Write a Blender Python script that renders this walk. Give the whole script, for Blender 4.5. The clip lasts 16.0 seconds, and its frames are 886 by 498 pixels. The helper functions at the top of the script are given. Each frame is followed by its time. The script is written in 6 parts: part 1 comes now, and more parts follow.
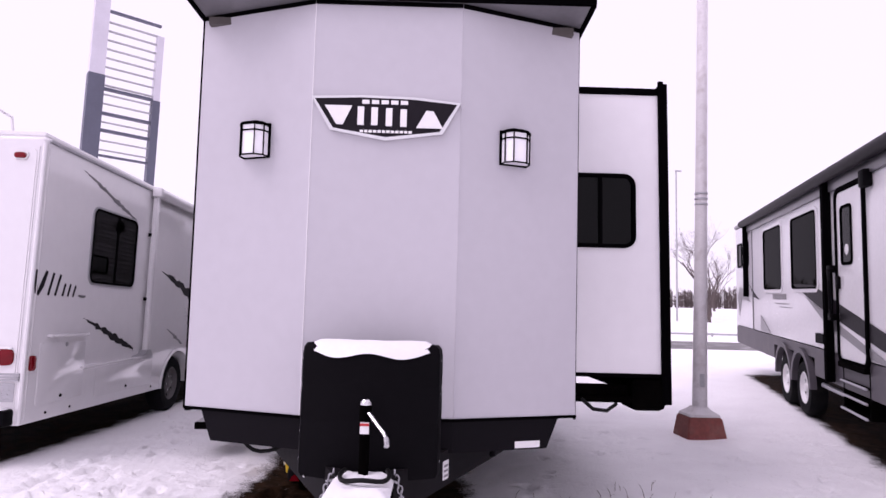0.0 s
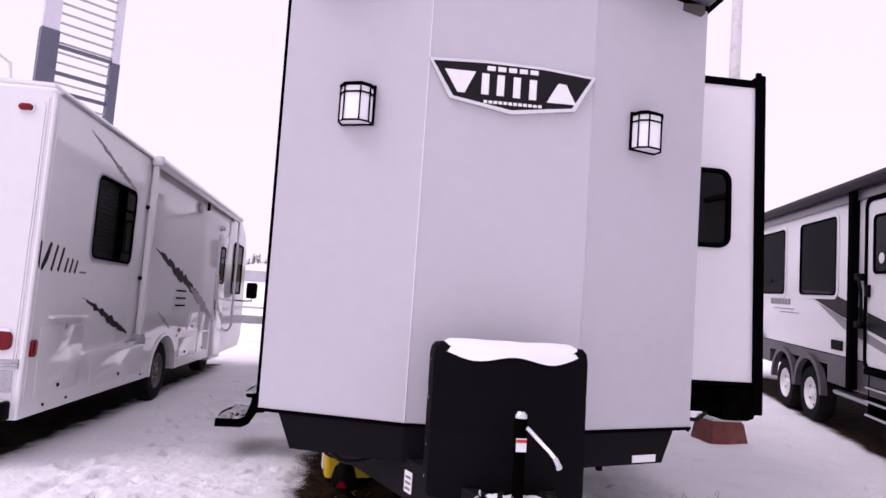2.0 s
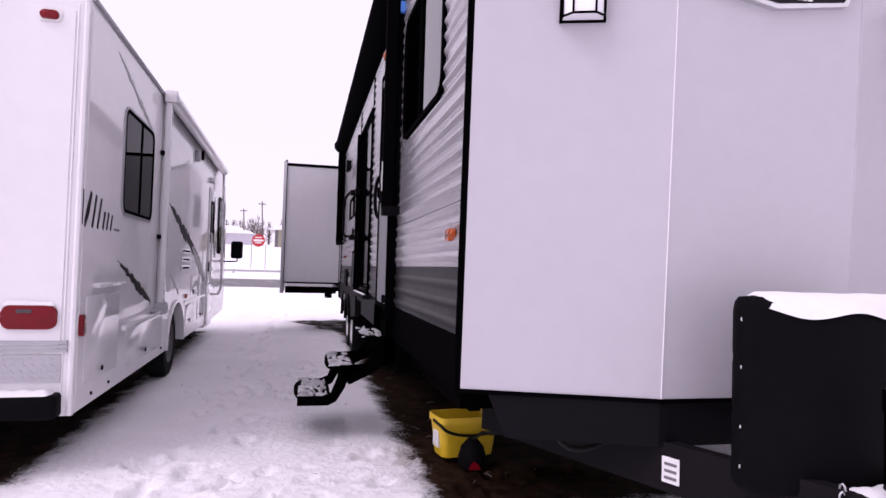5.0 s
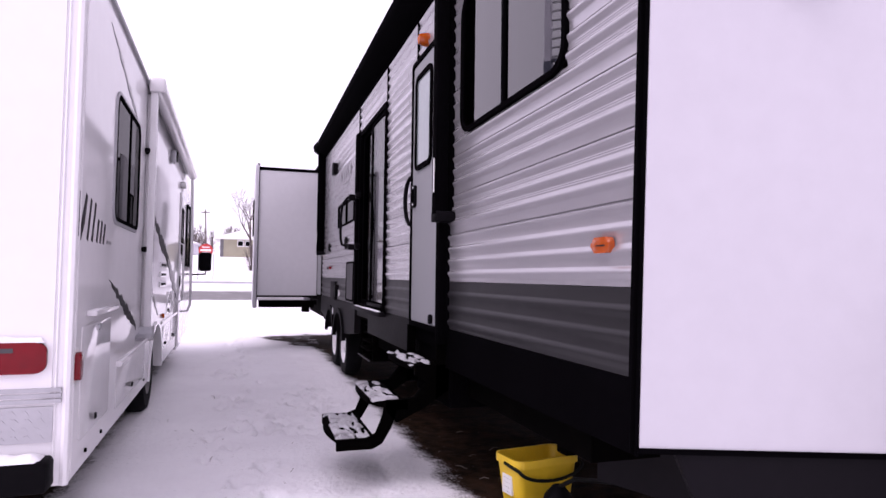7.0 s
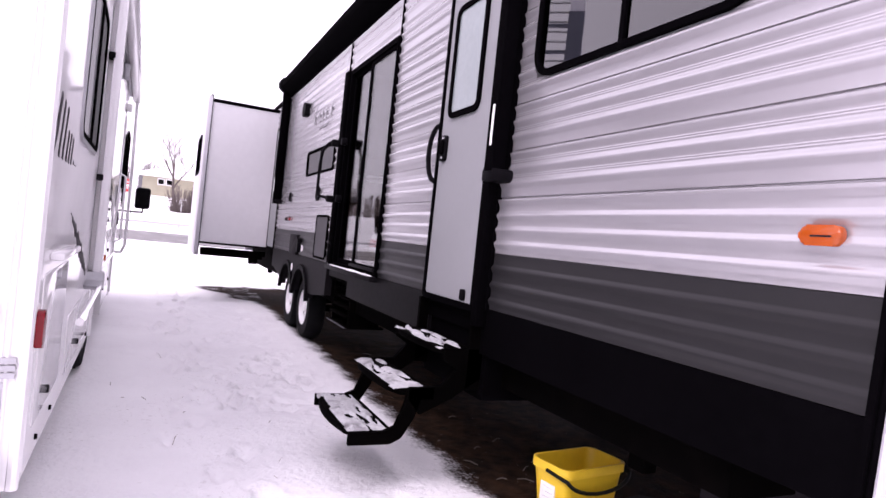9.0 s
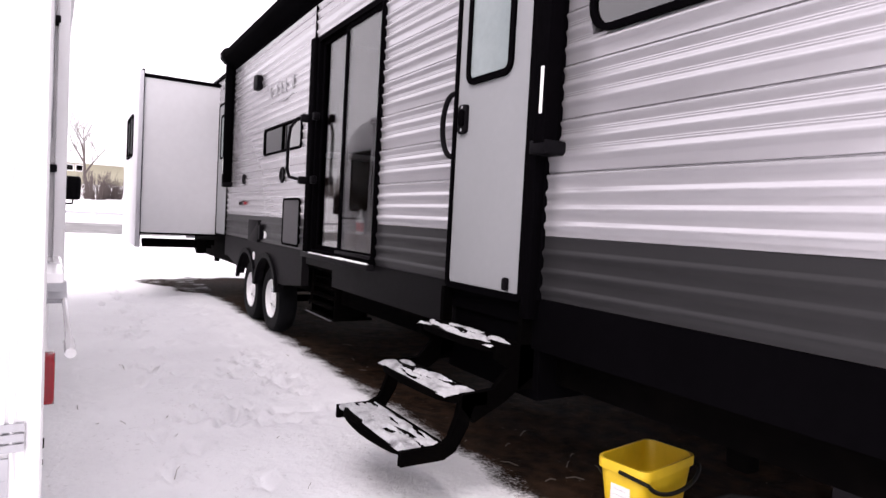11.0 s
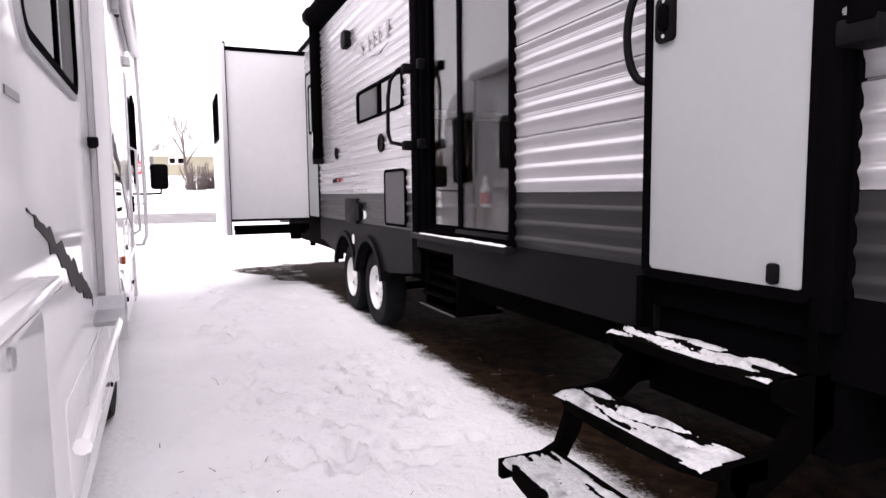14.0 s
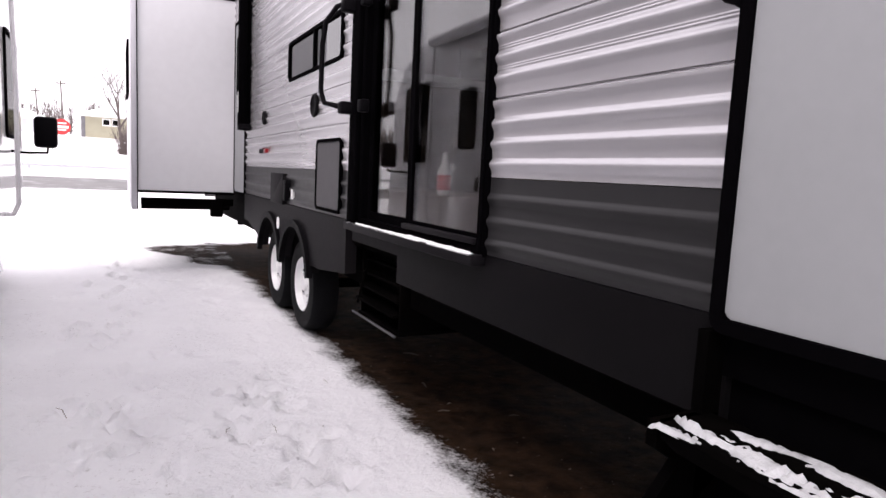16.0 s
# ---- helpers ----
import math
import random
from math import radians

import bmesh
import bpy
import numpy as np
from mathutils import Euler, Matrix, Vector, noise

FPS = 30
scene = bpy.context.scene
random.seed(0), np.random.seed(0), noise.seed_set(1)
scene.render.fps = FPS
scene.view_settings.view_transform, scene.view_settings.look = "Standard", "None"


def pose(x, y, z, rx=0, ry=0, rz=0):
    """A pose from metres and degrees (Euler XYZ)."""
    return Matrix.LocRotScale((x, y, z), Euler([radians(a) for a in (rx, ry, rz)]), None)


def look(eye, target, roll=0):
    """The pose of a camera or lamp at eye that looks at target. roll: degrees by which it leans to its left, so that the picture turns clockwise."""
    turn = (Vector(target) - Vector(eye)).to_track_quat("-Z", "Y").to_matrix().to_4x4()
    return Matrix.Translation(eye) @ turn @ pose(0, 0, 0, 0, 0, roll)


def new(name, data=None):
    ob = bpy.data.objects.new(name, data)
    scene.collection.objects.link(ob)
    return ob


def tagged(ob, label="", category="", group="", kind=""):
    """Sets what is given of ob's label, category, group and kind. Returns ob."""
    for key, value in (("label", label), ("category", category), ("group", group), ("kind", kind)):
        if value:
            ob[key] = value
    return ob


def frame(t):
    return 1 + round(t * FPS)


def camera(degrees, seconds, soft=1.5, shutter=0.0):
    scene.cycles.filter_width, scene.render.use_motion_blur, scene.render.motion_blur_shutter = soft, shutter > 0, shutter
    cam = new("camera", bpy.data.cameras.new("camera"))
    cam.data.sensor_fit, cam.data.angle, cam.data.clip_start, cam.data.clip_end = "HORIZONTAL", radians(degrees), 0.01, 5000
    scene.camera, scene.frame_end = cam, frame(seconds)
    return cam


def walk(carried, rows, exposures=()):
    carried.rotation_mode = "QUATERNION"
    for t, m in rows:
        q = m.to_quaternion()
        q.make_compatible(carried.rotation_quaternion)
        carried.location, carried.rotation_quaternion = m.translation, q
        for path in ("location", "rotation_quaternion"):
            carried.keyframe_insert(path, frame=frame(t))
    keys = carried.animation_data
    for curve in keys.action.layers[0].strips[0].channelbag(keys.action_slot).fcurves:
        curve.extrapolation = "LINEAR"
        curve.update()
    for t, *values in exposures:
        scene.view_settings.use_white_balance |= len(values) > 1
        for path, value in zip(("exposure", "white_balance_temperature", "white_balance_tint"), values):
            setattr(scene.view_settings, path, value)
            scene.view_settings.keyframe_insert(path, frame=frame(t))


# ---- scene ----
cam = camera(71.0, 16.0)
PATH = [
    (0, 0.322, 0.459, 1.358, 96.51, -1.47, -0.83),
    (0.5, 0.064, 0.550, 1.347, 97.43, -2.58, -0.25),
    (1, -0.133, 0.683, 1.365, 98.17, -4.17, -0.08),
    (1.5, -0.391, 0.816, 1.358, 96.75, -3.58, -3.34),
    (2, -0.652, 0.952, 1.359, 95.76, -3.58, -6.39),
    (2.5, -0.877, 1.131, 1.346, 96.26, -4.12, -5.18),
    (3, -1.122, 1.284, 1.333, 96.77, -2.42, -11.23),
    (3.5, -1.345, 1.431, 1.342, 93.04, -2.65, -13.81),
    (4, -1.552, 1.594, 1.334, 93.72, -1.52, -11.57),
    (4.5, -1.781, 1.723, 1.329, 93.37, -2.81, -11.81),
    (4.7, -1.830, 1.788, 1.286, 91.97, -2.22, -11.76),
    (6.8, -2.415, 2.639, 1.320, 92.41, -1.04, -17.34),
    (7, -2.462, 2.733, 1.324, 92.63, -0.73, -17.54),
    (7.5, -2.557, 2.956, 1.325, 91.54, -3.91, -18.17),
    (8, -2.691, 3.187, 1.339, 89.66, -3.77, -26.08),
    (8.5, -2.782, 3.389, 1.319, 88.72, -4.99, -25.27),
    (9, -2.867, 3.573, 1.315, 89.62, -6.01, -24.52),
    (9.2, -2.895, 3.647, 1.313, 90.02, -5.35, -26.88),
    (11.3, -3.182, 4.317, 1.338, 87.28, -3.12, -30.99),
    (11.5, -3.170, 4.405, 1.322, 87.08, -3.27, -29.19),
    (12, -3.109, 4.647, 1.333, 87.96, -2.60, -24.76),
    (12.5, -3.029, 4.819, 1.385, 88.46, -1.17, -25.93),
    (13, -3.028, 5.005, 1.323, 87.05, 1.22, -25.76),
    (13.5, -3.034, 5.194, 1.325, 86.54, 2.53, -29.65),
    (14, -2.955, 5.353, 1.306, 84.76, 0.64, -23.15),
    (14.5, -2.808, 5.514, 1.315, 85.31, -1.87, -22.32),
    (15, -2.705, 5.762, 1.304, 86.44, -1.10, -28.19),
    (15.5, -2.624, 6.035, 1.289, 84.84, -2.32, -26.87),
    (16, -2.512, 6.310, 1.295, 83.32, -2.88, -27.65),
]
walk(cam, [(t, pose(x, y, z, rx, ry, rz)) for t, x, y, z, rx, ry, rz in PATH],
     [(0, 0.17, 6200, 38), (1.5, 0.12, 6200, 38), (2.5, 0.1, 6200, 38), (3.0, 0.07, 6200, 38), (3.5, 0.18, 6200, 37), (4.5, 0.12, 6200, 37), (6.8, 0.42, 6150, 38), (7.0, 0.44, 6150, 38), (7.5, 0.36, 6150, 39), (8, 0.68, 6170, 38), (8.5, 0.97, 6180, 38), (9, 1.04, 6250, 35), (11.5, 1.12, 6500, 22), (12.0, 1.14, 6500, 22), (12.5, 1.09, 6500, 22), (13.0, 1.19, 6500, 22),
      (13.5, 1.26, 6500, 22), (14, 1.31, 6500, 22), (14.5, 1.2, 6500, 22), (15.2, 1.09, 6500, 21), (16, 1.1, 6500, 20)])
# ---------------------------------------------------------------- world and light
world = bpy.data.worlds.new("overcast_sky")
scene.world = world
world.use_nodes = True
wn, wl = world.node_tree.nodes, world.node_tree.links
wn.clear()
sky = wn.new("ShaderNodeTexSky")
sky.sky_type, sky.sun_disc = "NISHITA", False
sky.sun_elevation, sky.sun_rotation = radians(49), radians(238)
cloud = wn.new("ShaderNodeMix")
cloud.data_type = "RGBA"
cloud.inputs[0].default_value = 0.93
cloud.inputs[7].default_value = (9.3, 9.2, 9.3, 1)
bg = wn.new("ShaderNodeBackground")
bg.inputs[1].default_value = 0.1
wout = wn.new("ShaderNodeOutputWorld")
wl.new(sky.outputs[0], cloud.inputs[6])
wl.new(cloud.outputs[2], bg.inputs[0])
wl.new(bg.outputs[0], wout.inputs[0])
sun = new("sun", bpy.data.lights.new("sun", "SUN"))
sun.data.energy, sun.data.angle, sun.data.color = 1.3, radians(35), (1.0, 0.97, 0.93)
sun.matrix_world = look((0, 0, 30), (24, 11.5, 0))


# ---------------------------------------------------------------- materials
def material(name, colour, rough=0.6, metal=0.0, scale=6.0, vary=0.08, bump=0.0, bump_scale=60.0, island=0.0, spec=0.5, worn=0.03, dirt=0.0, dirt_colour=(0.2, 0.17, 0.14)):
    """Principled surface with two scales of colour variation, fine relief and optional dirt blotches."""
    m = bpy.data.materials.new(name)
    m.use_nodes = True
    n, l = m.node_tree.nodes, m.node_tree.links
    b = n["Principled BSDF"]
    b.inputs["Roughness"].default_value, b.inputs["Metallic"].default_value = rough, metal
    b.inputs["Specular IOR Level"].default_value = spec
    co = n.new("ShaderNodeTexCoord")

    def noise_node(s, detail=4.0):
        t = n.new("ShaderNodeTexNoise")
        t.inputs["Scale"].default_value, t.inputs["Detail"].default_value = s, detail
        l.new(co.outputs["Object"], t.inputs["Vector"])
        return t

    def blend(kind, fac, a, c):
        x = n.new("ShaderNodeMix")
        x.data_type, x.blend_type = "RGBA", kind
        for sock, v in ((x.inputs[0], fac), (x.inputs[6], a), (x.inputs[7], c)):
            if isinstance(v, (int, float)):
                sock.default_value = v
            elif isinstance(v, tuple):
                sock.default_value = (*v, 1)
            else:
                l.new(v, sock)
        return x.outputs[2]

    def ramp(sock, lo, hi, a=0.0, c=1.0):
        r = n.new("ShaderNodeMapRange")
        for i, v in enumerate((lo, hi, a, c)):
            r.inputs[i + 1].default_value = v
        l.new(sock, r.inputs[0])
        return r.outputs[0]

    big, small = noise_node(scale * 0.2), noise_node(scale * 4)
    v1 = ramp(big.outputs[0], 0.3, 0.7, 1 - vary, 1 + vary)
    v2 = ramp(small.outputs[0], 0.3, 0.7, 1 - vary * 0.6, 1 + vary * 0.6)
    c = blend("MULTIPLY", 1.0, blend("MULTIPLY", 1.0, colour, v1), v2)
    if dirt:
        c = blend("MIX", ramp(noise_node(scale * 0.6, 8).outputs[0], 0.52, 0.75, 0, dirt), c, dirt_colour)
    if island:
        info = n.new("ShaderNodeNewGeometry")
        c = blend("MULTIPLY", 1.0, c, ramp(info.outputs["Random Per Island"], 0, 1, 1 - island, 1 + island))
    l.new(c, b.inputs["Base Color"])
    l.new(ramp(small.outputs[0], 0.2, 0.8, max(rough - worn, 0.02), min(rough + worn, 1)), b.inputs["Roughness"])
    if bump:
        bp = n.new("ShaderNodeBump")
        bp.inputs["Strength"].default_value, bp.inputs["Distance"].default_value = min(bump, 1.0), 0.01
        l.new(noise_node(bump_scale, 6).outputs[0], bp.inputs["Height"])
        l.new(bp.outputs[0], b.inputs["Normal"])
    return m


def glass_material(name, tint, gloss=1.0, ripple=0.0, shine_share=1.0):
    m = bpy.data.materials.new(name)
    m.use_nodes = True
    n, l = m.node_tree.nodes, m.node_tree.links
    n.remove(n["Principled BSDF"])
    clear, shine, mix, fres = n.new("ShaderNodeBsdfTransparent"), n.new("ShaderNodeBsdfGlossy"), n.new("ShaderNodeMixShader"), n.new("ShaderNodeFresnel")
    clear.inputs[0].default_value = (*tint, 1)
    shine.inputs["Roughness"].default_value = 0.01
    fres.inputs[0].default_value = 1.45 + gloss
    part_ = n.new("ShaderNodeMath")
    part_.operation, part_.inputs[1].default_value = "MULTIPLY", shine_share
    l.new(fres.outputs[0], part_.inputs[0])
    l.new(part_.outputs[0], mix.inputs[0])
    l.new(clear.outputs[0], mix.inputs[1])
    l.new(shine.outputs[0], mix.inputs[2])
    l.new(mix.outputs[0], n["Material Output"].inputs[0])
    if ripple:
        t, bp = n.new("ShaderNodeTexNoise"), n.new("ShaderNodeBump")
        t.inputs["Scale"].default_value = 1.5
        bp.inputs["Strength"].default_value, bp.inputs["Distance"].default_value = ripple, 0.02
        l.new(t.outputs[0], bp.inputs["Height"])
        l.new(bp.outputs[0], shine.inputs["Normal"])
        l.new(bp.outputs[0], fres.inputs["Normal"])
    return m


GREY_GELCOAT = material("grey_gelcoat", (0.47, 0.46, 0.49), 0.38, vary=0.03, scale=3)
WHITE_GELCOAT = material("white_gelcoat", (0.74, 0.73, 0.74), 0.07, vary=0.025, scale=2, bump=0.004, bump_scale=2.0, worn=0.02)
SIDING = material("silver_siding", (0.44, 0.43, 0.446), 0.27, 0.6, vary=0.02, scale=1.2, worn=0.0)
SIDING_DARK = material("charcoal_siding", (0.017, 0.0165, 0.0175), 0.42, 0.0, vary=0.06, scale=2, spec=0.2)
DOOR_WHITE = material("door_skin", (0.245, 0.25, 0.258), 0.6, vary=0.025, spec=0.12)
BLACK_TRIM = material("black_trim", (0.0016, 0.0014, 0.0018), 0.8, vary=0.2, spec=0.004)
BLACK_PLASTIC = material("black_plastic", (0.004, 0.0036, 0.0045), 0.6, vary=0.15, bump=0.1, bump_scale=300, spec=0.035)
BLACK_STEEL = material("black_steel", (0.0013, 0.0011, 0.0011), 0.8, 0.0, vary=0.3, dirt=0.12, dirt_colour=(0.015, 0.011, 0.009), spec=0.006)
NOSE_GREY = material("nose_skirt_paint", (0.0055, 0.0046, 0.0062), 0.5, vary=0.1, spec=0.06)
CHARCOAL = material("charcoal_skirt", (0.0085, 0.0075, 0.0088), 0.6, vary=0.12, dirt=0.12, dirt_colour=(0.02, 0.016, 0.013), spec=0.05)
SKIRT_DARK = material("dark_skirt", (0.0042, 0.0037, 0.0043), 0.55, vary=0.15, dirt=0.12, dirt_colour=(0.014, 0.011, 0.009), spec=0.05)
RUBBER = material("tyre_rubber", (0.005, 0.005, 0.006), 0.85, vary=0.2, spec=0.1, dirt=0.2, dirt_colour=(0.04, 0.035, 0.03), bump=0.3, bump_scale=80)
RIM_WHITE = material("rim_white", (0.75, 0.75, 0.75), 0.35, vary=0.05, dirt=0.2)
RIM_DULL = material("dull_rim", (0.09, 0.085, 0.085), 0.5, 0.2, vary=0.15, dirt=0.4)
CHROME = material("bright_steel", (0.7, 0.7, 0.7), 0.22, 1.0, vary=0.05)
SNOWCAP = material("fresh_snow", (0.78, 0.78, 0.79), 0.85, vary=0.03, bump=0.5, bump_scale=40, spec=0.2)
CRUST = material("crusted_snow", (0.46, 0.46, 0.47), 0.85, vary=0.2, scale=14, bump=0.6, bump_scale=60, spec=0.15, dirt=0.95, dirt_colour=(0.09, 0.085, 0.09))
DARK_GLASS = glass_material("tinted_glass", (0.05, 0.05, 0.055), 0.0, 0.02, 0.4)
PRIVACY_GLASS = glass_material("privacy_glass", (0.12, 0.12, 0.12), 0.7, 0.02)
COACH_GLASS = glass_material("coach_window_glass", (0.03, 0.028, 0.03), 0.0, 0.05, 0.16)
SLIDE_GREY = material("slide_out_skin", (0.6, 0.595, 0.61), 0.4, vary=0.03, scale=3)
DOOR_GLASS = glass_material("clear_glass", (0.66, 0.66, 0.66), 0.35, 0.02, 0.5)
FROSTED = material("frosted_glass", (0.2, 0.235, 0.235), 0.08, vary=0.06)
INTERIOR = material("interior_panel", (0.08, 0.07, 0.064), 0.6, vary=0.08)
CAB_WOOD = material("interior_cabinet", (0.10, 0.07, 0.055), 0.5, vary=0.15)
AMBER = material("amber_lens", (0.36, 0.062, 0.005), 0.15, vary=0.08)
RED_LENS = material("red_lens", (0.18, 0.004, 0.009), 0.2, vary=0.12, spec=0.25)
YELLOW = material("yellow_plastic", (0.72, 0.48, 0.015), 0.4, vary=0.06, dirt=0.15)
LABEL_WHITE = material("label_paper", (0.75, 0.75, 0.74), 0.6, vary=0.04)
LABEL_RED = material("label_red", (0.5, 0.03, 0.03), 0.6, vary=0.04)
DECAL_DARK = material("dark_decal", (0.011, 0.009, 0.012), 0.5, vary=0.15, spec=0.1)
HATCH_GREY = material("hatch_paint", (0.085, 0.082, 0.087), 0.6, vary=0.1, spec=0.06)
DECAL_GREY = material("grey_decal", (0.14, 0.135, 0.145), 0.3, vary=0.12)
POLE_PAINT = material("weathered_white_paint", (0.62, 0.60, 0.61), 0.6, vary=0.08, dirt=0.5, dirt_colour=(0.25, 0.2, 0.18), scale=9)
RED_BASE = material("red_painted_concrete", (0.20, 0.055, 0.045), 0.8, vary=0.25, dirt=0.5, bump=0.4, bump_scale=40)
GALV = material("galvanised_steel", (0.42, 0.42, 0.44), 0.5, 0.6, vary=0.1)
BLUE_STEEL = material("blue_grey_paint", (0.10, 0.105, 0.145), 0.5, vary=0.1)
BARK = material("bark", (0.10, 0.08, 0.075), 0.9, vary=0.2)
HOUSE_WALL = material("olive_siding", (0.36, 0.34, 0.25), 0.8, vary=0.06)
ASPHALT = material("wet_asphalt", (0.12, 0.115, 0.115), 0.6, vary=0.15, dirt=0.5, dirt_colour=(0.5, 0.5, 0.5), scale=2)
CABLE = material("black_cable", (0.005, 0.005, 0.005), 0.5, spec=0.15)
CHECKER = material("tread_plate", (0.42, 0.42, 0.44), 0.3, 0.9, vary=0.08)
BLUE_TAPE = material("blue_tape", (0.05, 0.2, 0.6), 0.5)
WEED = material("dry_weed", (0.16, 0.12, 0.08), 0.9, vary=0.2)
STRAW = material("pale_straw", (0.12, 0.1, 0.08), 0.9, vary=0.25)
LAMP_GLASS = material("frosted_lamp_glass", (0.9, 0.9, 0.92), 0.2, vary=0.02)


# ---------------------------------------------------------------- building helpers
ORIGIN = {}


def thing(name, loc, label, category, group="", m=None):
    """An Empty at a thing's base. Parts are given in world metres, or in the thing's own metres where m is given."""
    ob = new(name)
    ob.empty_display_size = 0.2
    ob.matrix_world = m if m is not None else Matrix.Translation(loc)
    ORIGIN[ob] = Vector((0, 0, 0)) if m is not None else Vector(loc)
    return tagged(ob, label, category, group)


def mesh_of(name, bm, mat, smooth=False):
    bmesh.ops.recalc_face_normals(bm, faces=bm.faces)
    me = bpy.data.meshes.new(name)
    bm.faces.index_update()
    wide = {f.index for f in bm.faces if f.smooth}
    bm.to_mesh(me)
    bm.free()
    me.materials.append(mat)
    if smooth:
        me.shade_smooth()
        flat = np.array([len(p.vertices) > 4 or k in wide for k, p in enumerate(me.polygons)])
        me.polygons.foreach_set("use_smooth", ~flat)
        me.set_sharp_from_angle(angle=radians(40))
    return me


def part(name, bm, mat, parent, label="", smooth=True):
    o = ORIGIN[parent]
    bmesh.ops.translate(bm, vec=-o, verts=bm.verts)
    ob = new(name, mesh_of(name, bm, mat, smooth))
    ob.parent = parent
    ORIGIN[ob] = o
    return tagged(ob, label)


def solo(name, bm, mat, label, category, loc=(0, 0, 0), kind="", group="", smooth=True):
    bmesh.ops.translate(bm, vec=-Vector(loc), verts=bm.verts)
    ob = new(name, mesh_of(name, bm, mat, smooth))
    ob.location = loc
    ORIGIN[ob] = Vector(loc)
    return tagged(ob, label, category, group, kind)


def box(x0, x1, y0, y1, z0, z1, bevel=0.0, seg=2, bm=None):
    b = bmesh.new()
    vs = [b.verts.new((x, y, z)) for x in (x0, x1) for y in (y0, y1) for z in (z0, z1)]
    for q in ((0, 1, 3, 2), (4, 6, 7, 5), (0, 4, 5, 1), (2, 3, 7, 6), (0, 2, 6, 4), (1, 5, 7, 3)):
        b.faces.new([vs[i] for i in q])
    if bevel:
        bmesh.ops.bevel(b, geom=b.edges[:], offset=bevel, segments=seg, affect="EDGES", profile=0.5)
        for f in sorted(b.faces, key=lambda f: -f.calc_area())[:6]:
            f.smooth = True            # marks the six broad faces, which stay flat
    return merge(bm, b)


def merge(bm, b):
    if bm is None:
        return b
    tmp = bpy.data.meshes.new("tmp")
    b.to_mesh(tmp)
    b.free()
    bm.from_mesh(tmp)
    bpy.data.meshes.remove(tmp)
    return bm


def tube(points, r, n=10, bm=None, r1=None, closed=False):
    """A round bar along points, tapering from r to r1."""
    bm = bm or bmesh.new()
    pts = [Vector(p) for p in points]
    k = len(pts)
    rings = []
    side = None
    for i, p in enumerate(pts):
        a, c = pts[i - 1] if (i or closed) else p, pts[(i + 1) % k] if (i < k - 1 or closed) else p
        d = (c - a).normalized()
        if side is None:
            side = d.orthogonal().normalized()
        side = (side - d * side.dot(d)).normalized()
        up = d.cross(side)
        rr = r if r1 is None else r + (r1 - r) * i / max(k - 1, 1)
        rings.append([bm.verts.new(p + (side * math.cos(2 * math.pi * j / n) + up * math.sin(2 * math.pi * j / n)) * rr) for j in range(n)])
    for i in range(k if closed else k - 1):
        a, c = rings[i], rings[(i + 1) % k]
        for j in range(n):
            bm.faces.new((a[j], a[(j + 1) % n], c[(j + 1) % n], c[j]))
    if not closed:
        bm.faces.new(rings[0][::-1])
        bm.faces.new(rings[-1])
    return bm


def lathe(profile, axis_point, axis, n=32, bm=None):
    """Turns (along, radius) pairs about an axis."""
    bm = bm or bmesh.new()
    ax = Vector(axis).normalized()
    s = ax.orthogonal().normalized()
    u = ax.cross(s)
    o = Vector(axis_point)
    rings = []
    for a, r in profile:
        rings.append([bm.verts.new(o + ax * a + (s * math.cos(2 * math.pi * j / n) + u * math.sin(2 * math.pi * j / n)) * max(r, 1e-4)) for j in range(n)])
    for a, c in zip(rings, rings[1:]):
        for j in range(n):
            bm.faces.new((a[j], a[(j + 1) % n], c[(j + 1) % n], c[j]))
    return bm


class Plane:
    """A flat frame of reference: u across, v up, n outwards."""

    def __init__(self, o, u, n, v=(0, 0, 1)):
        self.o, self.u, self.n, self.v = Vector(o), Vector(u).normalized(), Vector(n).normalized(), Vector(v)

    def at(self, a, b, d=0.0):
        return self.o + self.u * a + self.v * b + self.n * d


def rounded(a0, a1, b0, b1, r=0.0, n=5):
    if r <= 0:
        return [(a0, b0), (a1, b0), (a1, b1), (a0, b1)]
    out = []
    for cx, cy, s in ((a1 - r, b0 + r, -90), (a1 - r, b1 - r, 0), (a0 + r, b1 - r, 90), (a0 + r, b0 + r, 180)):
        for i in range(n + 1):
            t = radians(s + 90 * i / n)
            out.append((cx + r * math.cos(t), cy + r * math.sin(t)))
    return out


def plate(pl, pts, d0, d1, bm=None, bevel=0.0):
    """A flat shape of the outline pts from depth d0 to d1 in the plane pl."""
    b = bmesh.new()
    lo = [b.verts.new(pl.at(x, y, d0)) for x, y in pts]
    hi = [b.verts.new(pl.at(x, y, d1)) for x, y in pts]
    b.faces.new(lo[::-1])
    top = b.faces.new(hi)
    k = len(pts)
    for i in range(k):
        b.faces.new((lo[i], lo[(i + 1) % k], hi[(i + 1) % k], hi[i]))
    if bevel:
        bmesh.ops.bevel(b, geom=list(top.edges), offset=bevel, segments=2, affect="EDGES", profile=0.5)
    return merge(bm, b)


